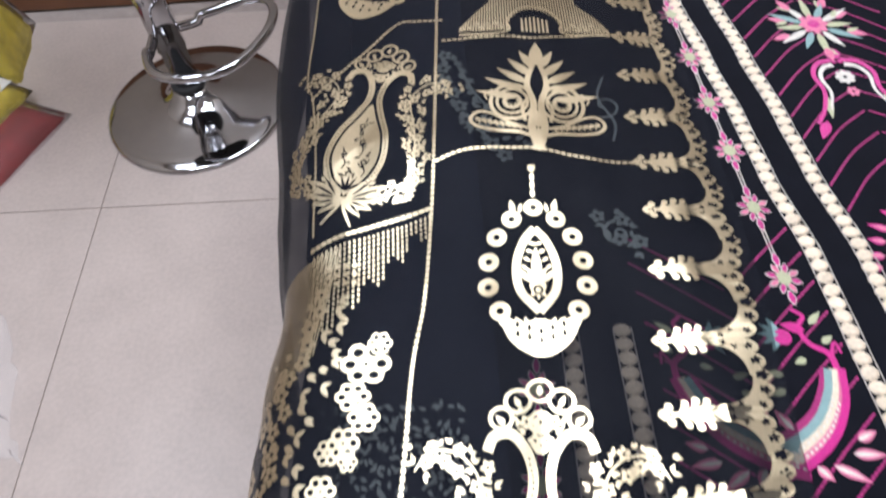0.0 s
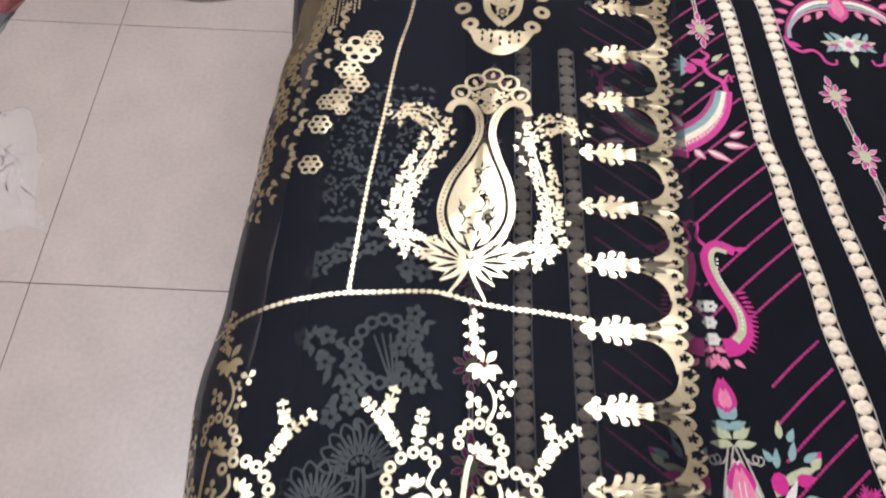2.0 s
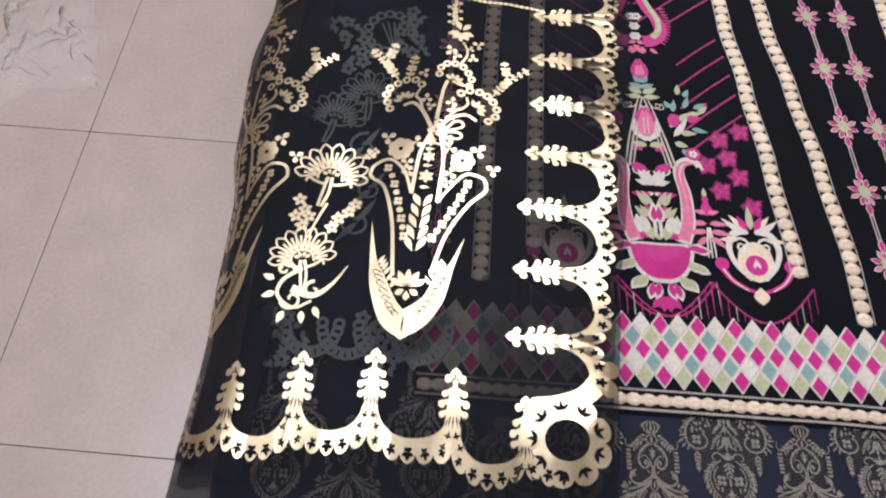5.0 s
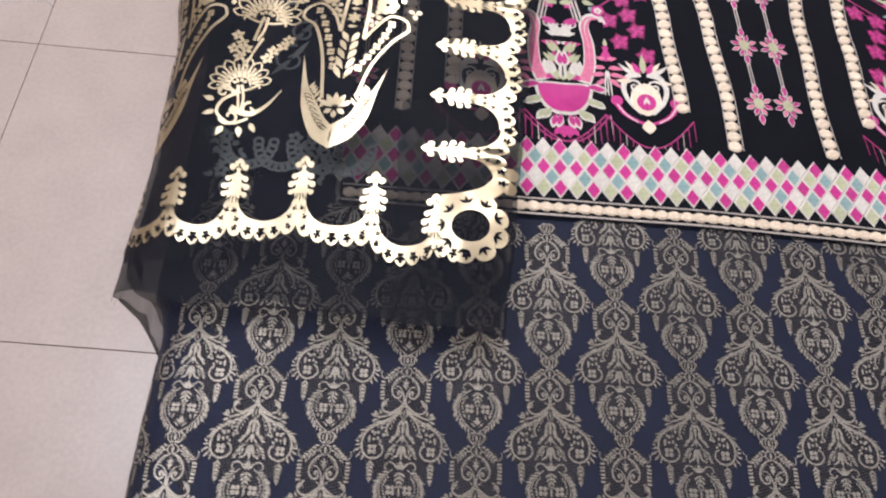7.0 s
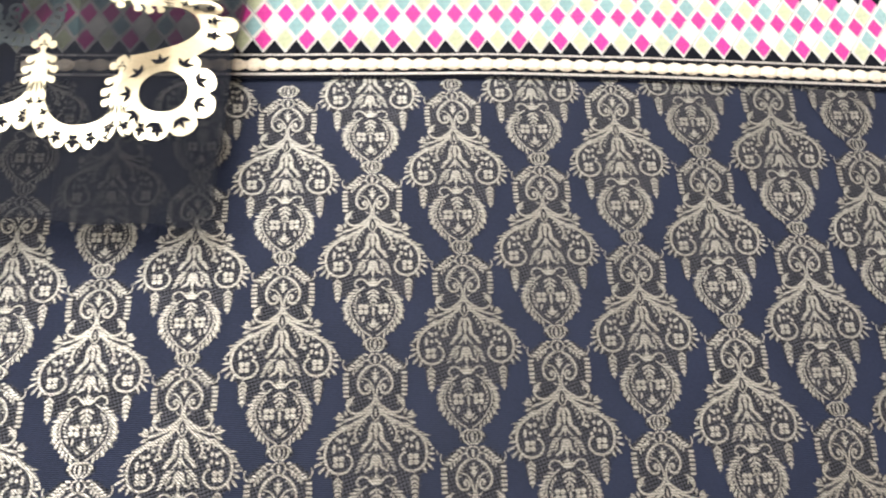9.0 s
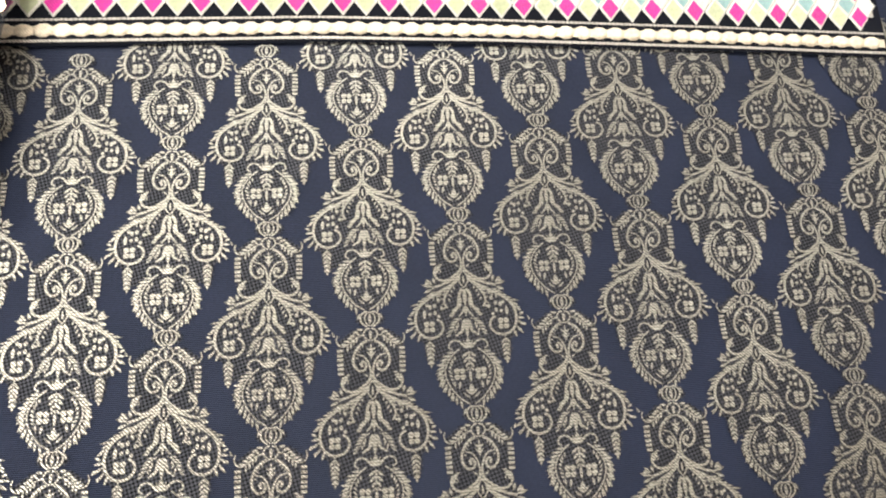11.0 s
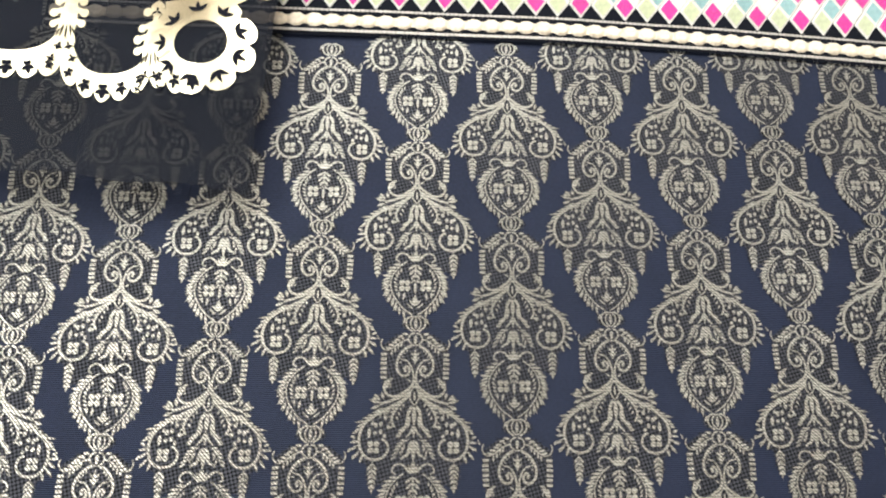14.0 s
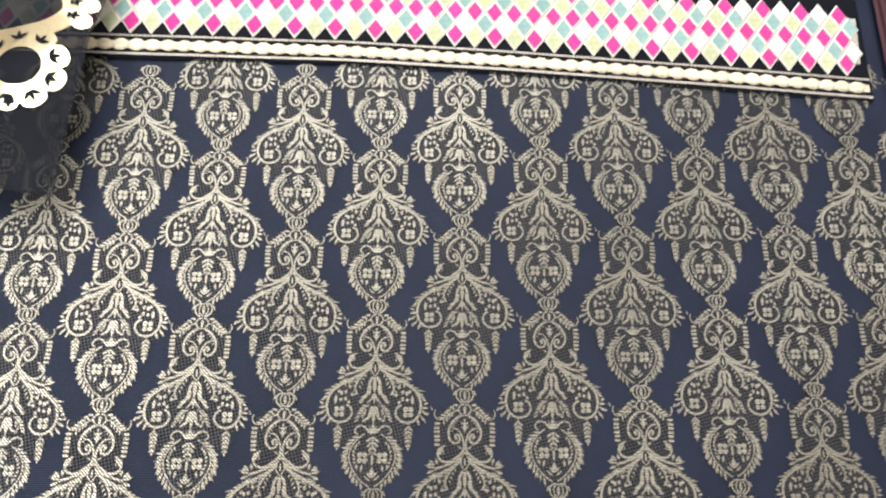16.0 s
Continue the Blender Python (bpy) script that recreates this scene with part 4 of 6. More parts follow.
def crest(a):
    """The large spray and the two drops at the panel's upper part."""
    ax = axis_a(0.85)
    a.push(ax + 0.002, 0.852, 0, 0.001)
    a.lift = 0.0006
    for k in range(12):
        a.ink = (LIME, WHITE, TEAL)[k % 3]
        a.leaf(9 * math.cos(radians(30 * k)), 9 * math.sin(radians(30 * k)), 30 * k, 34 if k % 2 else 26, 7)
    for x, y, t in ((20, 10, 20), (-22, 8, 160), (14, 24, 60), (-14, 24, 120), (0, -30, 270), (26, -10, -20), (-26, -10, 200)):
        a.ink = ROSE
        a.leaf(x, y, t, 18, 8)
        a.ink = LIME
        a.leaf(x, y, t + 35, 13, 5)
    a.ink, a.lift = ROSE, 0.0009
    a.flower(0, 2, 14, 8, 0.4, 0.6, 0, PINK)
    a.pop()
    for sgn in (1, -1):
        a.push(axis_a(0.775) + sgn * 0.004, 0.772, 0, 0.001, flip=sgn < 0)
        a.lift = 0.0006
        a.ink = PINK
        a.stroke([(0, 34), (14, 30), (22, 16), (20, -4), (28, -26), (38, -40)], 5, 3)
        a.stroke([(0, 34), (-2, 30)], 4, 4, 2)
        a.ink = WHITE
        a.stroke([(1, 28), (11, 24), (17, 12), (15, -6), (22, -26)], 5, 2)
        a.ink = LIME
        a.leaf(20, -10, 280, 26, 7)
        a.ink = PINK
        a.leaf(30, -38, 300, 22, 9)
        a.pop()
    a.push(axis_a(0.775), 0.772, 0, 0.001)
    a.lift, a.ink = 0.0006, PINK
    a.disc(0, 42, 7, 10)
    a.ink = WHITE
    a.flower(0, 12, 9, 8)
    a.ink = ROSE
    a.flower(0, -6, 6, 6)
    a.pop()


a = Art()
crest(a)
a.make("crest_motif", panel, THREADS, shirt, "spray of pale leaves over two magenta drops")

# ---- black veil with gold foil print ----
shawl = thing("printed_veil", "sheer black organza veil with gold foil print, over the table side", "shawl", (0.36, 0.3, H + 0.006))
lay_veil = on(shawl, veil)
lay_edge = lambda u, v, h=0.0: lay_veil(u, v, h + 0.0006)  # noqa: E731
SLIP = [(-0.10, -0.004), (0.30, -0.004), (0.36, 0.0), (0.50, -0.001), (0.56, -0.008), (0.62, -0.009), (0.71, -0.013), (0.85, -0.018), (1.2, -0.02)]
lay_foil = lambda u, v, h=0.0: lay_veil(u, v + lerp_table(SLIP, v), h + 0.0006)  # noqa: E731
FOIL = [M_FOIL, M_GAP]


def veil_edge(v):
    return lerp_table([(-0.14, 0.465), (-0.05, 0.472), (0.03, 0.4785), (0.14, 0.489), (0.24, 0.497), (0.31, 0.500), (0.37, 0.504), (0.45, 0.507), (0.52, 0.513), (0.59, 0.521), (0.66, 0.524), (1.2, 0.524)], v)


def rim_u(v):
    """The outer rim of the printed edging."""
    return lerp_table([(-0.02, 0.468), (0.08, 0.477), (0.20, 0.487), (0.27, 0.489), (0.32, 0.491), (0.365, 0.4955), (0.42, 0.4985), (0.465, 0.5005), (0.515, 0.505), (0.55, 0.508), (0.60, 0.515), (0.65, 0.517), (1.2, 0.517)], v)


def veil_at(s, v):
    """s runs 0..1 from the hanging edge to the other edge; the lower edge is a little uneven."""
    u = -0.10 + (veil_edge(v) + 0.10) * s
    if v < -0.12:
        v = -0.128 + 0.006 * noise.noise((u * 22, 0, 4)) - 0.012 * step(0.3, 0.47, u) + 0.02 * step(0.24, 0.10, u)
    return lay_veil(u, v)


v_, f_ = sheet(veil_at, span(0, 1, 110), [-0.13] + span(-0.115, 1.15, 150))
link("cloth", v_, f_, M_VEIL, shawl, smooth=True)

# parts of the veil that lie folded double: at the corner, and where it hangs
def fold_corner(t, v):
    u0 = 0.380 - 0.004 * noise.noise((v * 14, 1, 3))
    return lay_veil(u0 + (veil_edge(v) - 0.003 - u0) * t, v - 0.012 * (v < -0.12) * (0.6 + noise.noise((t * 9, 2, 7))) + 0.02 * (v > 0.045) * t, -0.0028)


v_, f_ = sheet(fold_corner, span(0, 1, 30), [-0.128] + span(-0.118, 0.05, 24))
link("folded_layer", v_, f_, M_VEIL2, shawl, "second layer of black organza", smooth=True)
v_, f_ = sheet(lambda u, v: lay_veil(u, v + 0.01 * noise.noise((u * 12, v * 4, 6)), -0.004), span(-0.085, 0.236, 50), span(-0.098, 1.15, 110))
link("folded_layer", v_, f_, M_VEIL, shawl, "second layer of black organza", smooth=True)

rng = random.Random(5)
a = Art()
for k in range(70):
    u = rng.uniform(0.14, 0.465)
    y = -0.128 + 0.006 * noise.noise((u * 22, 0, 4)) - 0.012 * step(0.3, 0.47, u) + 0.02 * step(0.24, 0.10, u)
    a.stroke([(u, y + 0.002), (u + rng.uniform(-0.004, 0.004), y - rng.uniform(0.002, 0.009))], 0.0005, 0.0002, 2)
a.make("frayed_thread", lay_veil, M_GAP, shawl, "frayed black threads along the cut end")


def clover(a, x, y, r, turn=90):
    for t in (0, 120, 240):
        a.leaf(x, y, turn + t, r, r * 0.72, 6, fat=1.1)


def floret(a, x, y, r, turn=0):
    """Five round petals with a dark eye."""
    for k in range(5):
        t = turn + 72 * k
        a.disc(x + 0.58 * r * math.cos(radians(t)), y + 0.58 * r * math.sin(radians(t)), r * 0.40, 8)
    a.disc(x, y, r * 0.5, 8)
    a.ink, a.lift = 1, 0.0003
    a.disc(x, y, r * 0.20, 8)
    a.ink, a.lift = 0, 0.0


def foliage(a, pts, spread, gap, size, flowers=4, seed=1):
    """A band of leaves and small flowers along a line."""
    r = random.Random(seed)
    p = smooth_line(pts, 10)
    run, nxt, k = 0.0, 0.0, 0
    for q, w in zip(p, p[1:]):
        d = math.dist(q, w)
        an = math.degrees(math.atan2(w[1] - q[1], w[0] - q[0]))
        while nxt <= run + d:
            t = (nxt - run) / max(d, 1e-9)
            x, y = q[0] + (w[0] - q[0]) * t, q[1] + (w[1] - q[1]) * t
            side = 1 if k % 2 else -1
            off = side * spread * r.uniform(0.1, 1.0)
            ox, oy = x - off * math.sin(radians(an)), y + off * math.cos(radians(an))
            if k % flowers == 0:
                a.flower(ox, oy, size * 0.95, 5, 0.3, 0.7, r.uniform(0, 72))
                a.ink, a.lift = 1, a.lift + 0.0002
                a.disc(ox, oy, size * 0.18, 6)
                a.ink, a.lift = 0, a.lift - 0.0002
            else:
                a.leaf(ox, oy, an + side * r.uniform(25, 75), size * r.uniform(0.9, 1.35), size * 0.55, 4)
                a.leaf(ox, oy, an + side * r.uniform(80, 130), size * r.uniform(0.7, 1.1), size * 0.5, 4)
            nxt += gap
            k += 1
        run += d


def spire(a):
    """A finial with a trefoil tip, two tiers of plump lobes and a ribbed foot; it points along -x from 0 and its shaft ends at 42."""
    a.leaf(9.5, 0, 180, 9.8, 7.4, 6, fat=0.9)
    a.disc(7.2, 0, 3.2, 10)
    a.stroke([(7, 0), (15, 0)], 2.8, 2.8, 2)
    a.fan([(12, -1.3), (17, -3.0), (23, -4.2), (29, -4.6), (35, -4.4), (42, -5.6), (42, 5.6), (35, 4.4), (29, 4.6), (23, 4.2), (17, 3.0), (12, 1.3)])
    for s in (1, -1):
        a.disc(7.6, s * 4.8, 2.8, 9, 2.4)
        for x, w, e in ((17.2, 6.4, 2.4), (24.0, 7.9, 2.6), (30.6, 7.4, 2.3)):
            a.stroke([(x - 2.6, s * 1.0), (x - 1.0, s * (w - 2.6)), (x, s * w)], 3.5, 3.2, 3)
            a.disc(x + 0.3, s * w, e, 10, e * 0.9)


def scallop_unit(name, parent, origin, along, across, pitch, reach, rim, before, after, power=2.0, dip=7.0):
    """One repeat of the edging: a finial, the half arches beside it and the lobed rim, drawn in at the finial. along: the edge's way; across: outwards."""
    a = Art()
    a.m = Matrix(((across[0] * 0.001, along[0] * 0.001, origin[0]), (across[1] * 0.001, along[1] * 0.001, origin[1]), (0, 0, 1)))
    spire(a)
    sides = [q * 1016 for q in pitch]

    def far_at(p):
        t = min(1.0, abs(p) / sides[p > 0])
        end = before if p < 0 else after
        return reach - dip + (end - reach + dip) * math.sin(math.pi / 2 * t) ** 0.9

    n = 60
    old = None
    for k in range(n + 1):
        q = -1 + 2 * k / n
        P = sides[q > 0]
        p = q * P
        d = min(1.0, max(0.0, (abs(p) - P * 0.17) / (P * 0.83)))
        end = before if p < 0 else after
        inner = 33 + (end - rim - 33) * max(0.0, 1 - (1 - d) ** power) ** (1 / power)
        lob = abs(math.sin(math.pi * 2.5 * p / P))
        outer = far_at(p) - 5.6 + 5.6 * lob ** 0.6
        ids = (a.pt(inner, p), a.pt(outer, p))
        if old:
            a.face((old[0], old[1], ids[1], ids[0]))
        old = ids
    # dark cut-outs: a clover in each lobe, fine ribs at the finial's foot
    a.ink, a.lift = 1, 0.0003
    for w in (-1, 1):
        for q, e in ((0.22, 0.72), (0.60, 0.95), (1.0, 1.0)):
            p = w * sides[w > 0] * q
            tilt = -w * (1 - q) * 34
            x = far_at(p) - 7.0
            for t, ln in ((tilt, 5.4), (tilt + 52, 4.2), (tilt - 52, 4.2), (tilt + 150, 3.4), (tilt - 150, 3.4)):
                a.leaf(x, p, t, ln * e, 2.3 * e, 4, fat=0.8)
        for x, o, t in ((44.0, 2.6, 18), (51.0, 5.4, 30)):
            for q in (0, 70, -70, 180):
                a.leaf(x, w * o, w * t + q, 2.7, 1.5, 3)
        a.leaf(31, w * 1.6, w * 10, 8.5, 0.9, 4)
        a.leaf(33, w * 3.0, w * 20, 6.5, 0.8, 4)
    a.leaf(31, 0, 0, 9.5, 0.9, 4)
    for t in (180, 60, -60):
        a.leaf(7.2, 0, t, 3.2, 1.3, 3)
    a.make(name, lay_edge, FOIL, parent)


edging = Art()
edging.beads([(0.459, -0.063), (0.459, -0.066)], 0.01, 0.001)
side_edging = edging.make("side_edging", lay_foil, FOIL, shawl, "gold foil edging of finials and scallops")
tips = [(0.398, 0.005), (0.402, 0.056), (0.404, 0.108), (0.409, 0.157), (0.413, 0.205), (0.414, 0.252), (0.415, 0.304), (0.416, 0.351), (0.4205, 0.397),
        (0.424, 0.444), (0.428, 0.493), (0.4355, 0.5415), (0.4445, 0.593), (0.4515, 0.643), (0.454, 0.688), (0.457, 0.735), (0.461, 0.784), (0.466, 0.832), (0.470, 0.882), (0.474, 0.932), (0.478, 0.982)]
for k, (u, v) in enumerate(tips):
    nxt = tips[k + 1][1] if k + 1 < len(tips) else v + 0.05
    prv = tips[k - 1][1] if k else v - 0.052
    reach = (rim_u(v) - u) * 1000
    scallop_unit("finial_scallop", side_edging, (u, v), (0.03, 1), (1, -0.03), ((v - prv) / 2, (nxt - v) / 2), reach, 13.5, (rim_u((v + prv) / 2) - u) * 1000, (rim_u((v + nxt) / 2) - u) * 1000, 2.2)
a = Art()
a.beads([(0.24, -0.075), (0.245, -0.075)], 0.01, 0.001)
hem_edging = a.make("hem_edging", lay_foil, FOIL, shawl, "gold foil edging of finials and scallops")
hems = [(0.130, -0.026), (0.175, -0.027), (0.219, -0.024), (0.263, -0.014), (0.312, -0.010), (0.366, -0.020), (0.412, -0.036)]
LOWS = [(0.13, -0.088), (0.24, -0.088), (0.30, -0.080), (0.345, -0.083), (0.39, -0.095), (0.44, -0.091)]
for k, (u, v) in enumerate(hems):
    nxt = hems[k + 1][0] if k + 1 < len(hems) else u + 0.046
    prv = hems[k - 1][0] if k else u - 0.05
    reach, before, after = ((v - lerp_table(LOWS, q)) * 1000 for q in (u, (u + prv) / 2, (u + nxt) / 2))
    scallop_unit("finial_scallop", hem_edging, (u, v), (1, 0), (0, -1), ((u - prv) / 2, (nxt - u) / 2), reach, 15.5, before, after, 2.2, 8.0)
# the loop that turns the corner
a = Art()
a.push(0.4375, -0.0625, 0, 0.001)
n = 72
old = None
for k in range(n + 1):
    t = math.tau * k / n
    lob = 5.0 * abs(math.sin(t * 4.5)) ** 0.55
    ids = (a.pt(13.8 * math.cos(t), 12.6 * math.sin(t)), a.pt((24.0 + lob) * math.cos(t), (23.5 + lob) * math.sin(t)))
    if old:
        a.face((old[0], old[1], ids[1], ids[0]))
    old = ids
a.ink, a.lift = 1, 0.0003
for k in range(9):
    t = 40 * k + 20
    for o in (-22, 0, 22):
        a.leaf(18.4 * math.cos(radians(t)), 18.6 * math.sin(radians(t)), t + o * 2.4, 6.8, 2.6, 4)
a.pop()
a.ink, a.lift = 0, 0.0
a.stroke([(0.4625, -0.008), (0.459, -0.023), (0.448, -0.0345), (0.433, -0.040), (0.416, -0.042)], 0.0145, 0.011)
for x, y in ((0.468, -0.014), (0.466, -0.027)):
    a.disc(x, y, 0.0062, 10)
a.make("corner_loop", lay_edge, FOIL, shawl, "gold foil loop at the veil's corner")


def bead_line(pts, r=0.0021):
    a = Art()
    a.beads(pts, 0.0047, r * 0.80, 6, 1.25)
    a.stroke(pts, 0.0009, 0.0009)
    a.make("bead_line", lay_foil, FOIL, shawl, "dotted gold foil line")


bead_line([(0.165, 0.300), (0.200, 0.312), (0.248, 0.325), (0.293, 0.329), (0.322, 0.328), (0.348, 0.321), (0.377, 0.318), (0.424, 0.313)])
bead_line([(0.322, 1.00), (0.316, 0.925), (0.306, 0.75), (0.300, 0.668), (0.292, 0.592), (0.283, 0.545), (0.277, 0.485), (0.269, 0.412), (0.262, 0.328)])
bead_line([(0.306, 0.709), (0.325, 0.717), (0.345, 0.718), (0.384, 0.713), (0.421, 0.704), (0.455, 0.700)])
bead_line([(0.318, 0.849), (0.362, 0.850), (0.393, 0.844), (0.430, 0.848), (0.470, 0.852)])
bead_line([(0.212, 0.640), (0.255, 0.655), (0.300, 0.668)], 0.0026)
bead_line([(0.206, 0.791), (0.240, 0.832), (0.277, 0.874), (0.295, 0.878), (0.317, 0.877)])
bead_line([(0.207, 1.00), (0.204, 0.90), (0.200, 0.816), (0.206, 0.791), (0.212, 0.72), (0.212, 0.651)], 0.0015)


def vase(a, seed=3):
    """Slender vase with a crown, leafy arms at both sides and a star foot."""
    for s in (1, -1):
        a.push(flip=s < 0, s=1)
        a.stroke([(2, 12), (16, 30), (25, 52), (22, 78), (11, 103), (5, 122), (7, 140), (16, 153), (27, 152), (31, 143)], 4.6, 6.4)
        a.ink, a.lift = 1, 0.0003
        a.beads([(15, 29), (25, 52), (22, 77), (11.5, 102), (5, 122), (7, 139)], 3.4, 0.75, 6)
        a.stroke([(9, 133), (18, 147), (26, 146)], 1.1, 0.8)
        a.ink, a.lift = 0, 0.0
        foliage(a, [(18, 22), (40, 24), (54, 40), (50, 70), (46, 95)], 8.0, 2.8, 5.0, 3, seed)
        foliage(a, [(44, 24), (56, 36), (56, 60), (48, 88)], 7.0, 3.4, 5.0, 3, seed + 1)
        foliage(a, [(46, 92), (38, 112), (36, 128), (48, 142), (64, 142), (72, 130)], 9.5, 2.7, 5.0, 3, seed + 2)
        foliage(a, [(34, 100), (28, 120), (33, 134)], 5, 4.8, 4.8, 4, seed + 3)
        a.stroke([(16, 22), (38, 23), (52, 38), (50, 70), (44, 94), (37, 112), (36, 128), (48, 141), (64, 142), (73, 130)], 1.5, 1.2)
        for t, n, w in ((8, 34, 9), (26, 40, 10), (-14, 26, 9), (48, 34, 9), (-40, 22, 8)):
            a.leaf(2, 14, t, n, w, 6)
            a.ink, a.lift = 1, 0.0003
            a.leaf(7, 14 + t * 0.08, t, n * 0.66, 2.4, 4)
            a.ink, a.lift = 0, 0.0
        a.stroke([(0, 16), (4, 4), (13, -10)], 4, 1.5)
        for px, py, rr in ((0, 181, 9), (13, 174, 9), (23, 163, 8)):
            a.ring(px, py, rr, rr - 2.6, 12)
            a.leaf(px * 0.9, py - 4, 90 - px * 2, 8, 4)
        foliage(a, [(2, 150), (10, 160), (16, 168)], 4, 4, 5, 3, seed + 4)
        a.pop()
    body = smooth_line([(0, 17), (12, 33), (20.2, 53), (17.4, 76), (7, 99), (0, 114), (-7, 99), (-17.4, 76), (-20.2, 53), (-12, 33), (0, 17)], 4)
    a.fan(body)
    for x, y, r in ((0, 160, 7.5), (0, 146, 5.0)):
        a.ring(x, y, r, r - 2.4, 12)
        floret(a, x, y, r * 0.7, 18)
    a.ink, a.lift = 1, 0.0003
    r = random.Random(8)
    for k in range(30):
        y = r.uniform(34, 94)
        x = r.uniform(-1, 1) * (14 - abs(y - 56) * 0.26)
        a.leaf(x, y, r.uniform(0, 360), r.uniform(3.5, 7.5), 1.7, 4, 0.3)
    for x, y in ((-2, 88), (-10, 56), (9, 50), (3, 70)):
        a.ring(x, y, 2.8, 1.6, 8)
        a.stroke([(x, y - 3), (x + 3, y - 9), (x + 1, y - 14)], 1.3, 0.9)
    for t in (35, 62, 90, 118, 145):
        a.leaf(0, 22, t, 16, 2.6, 4)
    a.ink, a.lift = 0, 0.0


a = Art()
a.push(0.341, 0.334, -6.0, 0.001)
vase(a)
a.pop()
a.make("vase_motif", lay_foil, FOIL, shawl, "gold foil vase with leafy arms")
a = Art()
a.push(0.231, 0.668, -13, 0.00088, 0.00098)
vase(a, 11)
a.pop()
a.make("vase_motif", lay_foil, FOIL, shawl, "gold foil vase with leafy arms")


def medallion(a):
    """Eye-shaped drop in a wreath of rings over a leafy cup."""
    for x, y in ((0, 62), (19, 52), (32, 36), (39, 15), (40, -7), (31, -28)):
        for s in ((1, -1) if x else (1,)):
            a.ring(s * x, y, 8.6, 3.0, 14, 0.92)
    for s in (1, -1):
        a.push(flip=s < 0, s=1)
        a.leaf(17, 58, 78, 13, 6, 4)
        a.leaf(12, 58, 100, 9, 4, 4)
        a.stroke([(0, 42), (10, 30), (16.5, 10), (14, -12), (0, -30)], 7, 7)
        for k in range(5):
            a.leaf(6 + 2.2 * k, 30 - 6.5 * k, 200 + 6 * k, 7.5, 3.2, 4)
        for k in range(5):
            a.leaf(1 + k * 6, -40 - 4 * (4 - k) * 0.6, 78 - 9 * k, 15 - k, 7, 5)
        a.pop()
    a.fan(smooth_line([(-32, -32), (-25, -50), (-12, -62), (0, -66), (12, -62), (25, -50), (32, -32), (16, -38), (0, -36), (-16, -38), (-32, -32)], 3))
    a.leaf(0, -2, 90, 28, 9)
    for t in (20, 55, 90, 125, 160):
        a.leaf(0, -4, t, 15, 6, 4)
    a.disc(0, -8, 7, 10)
    a.leaf(-8, -2, 120, 10, 4)
    a.leaf(8, -2, 60, 10, 4)
    for t in (230, 270, 310):
        a.leaf(0, -10, t, 10, 5, 4)
    a.ink, a.lift = 1, 0.0003
    a.ring(0, -12, 4.2, 2.4, 10)
    for k in range(5):
        for q in range(2):
            a.leaf(-18 + 9 * k, -48 - 7 * q + abs(k - 2) * 3, 90, 6, 3.0, 4)
    a.ink, a.lift = 0, 0.0


a = Art()
a.push(0.369, 0.601, -4.0, 0.00083, 0.00093)
medallion(a)
for k in range(4):
    a.disc(0, 76 + 8 * k, 2.4, 6, 4.0)
a.leaf(-4, 100, 30, 9, 3)
a.leaf(4, 100, 150, 9, 3)
a.pop()
a.make("medallion", lay_foil, FOIL, shawl, "gold foil eye drop in a wreath of rings")
a = Art()
a.push(0.262, 0.945, -22, 0.0009)
medallion(a)
a.pop()
a.make("medallion", lay_foil, FOIL, shawl, "gold foil eye drop in a wreath of rings")


def plume(a):
    """Crowned double scroll with side cones."""
    for s in (1, -1):
        a.push(flip=s < 0, s=1)
        for k in range(5):
            a.leaf(2 + 3 * k, 92 - 9 * k, 62 - 12 * k, 26 + 3 * k, 8, 5)
        for r, w in ((19, 3.2), (13.5, 2.4), (8, 3.0)):
            a.ring(20, 52, r, r - w, 18, 1.15)
        for k in range(9):
            a.leaf(20 + 3 * math.cos(k * 0.7), 52 + 3 * math.sin(k * 0.7), k * 40, 6, 2.2, 3)
        a.stroke([(0, 0), (5, 24), (3, 50), (8, 74), (2, 100)], 7, 4)
        a.stroke([(10, 30), (12, 46), (6, 60)], 3, 2)
        a.stroke([(36, 66), (42, 60), (40, 54)], 2.2, 1.2)
        a.stroke([(2, 12), (16, 18), (34, 20), (48, 24), (53, 32), (47, 40), (36, 38), (22, 28), (8, 22)], 3.4, 2.4)
        for k in range(8):
            a.disc(15 + 4.6 * k, 24.0 + 1.1 * k, 2.3, 6)
            a.leaf(14 + 4.6 * k, 20 + 1.0 * k, 110, 4, 2, 3)
        a.leaf(0, 22, 86, 24, 6)
        a.pop()
    a.leaf(0, 96, 90, 30, 12, 6)
    a.leaf(0, -2, 90, 26, 9, 6)


a = Art()
a.push(0.384, 0.712, -5.5, 0.001)
plume(a)
a.pop()
a.make("plume_motif", lay_foil, FOIL, shawl, "gold foil crowned scroll with side cones")

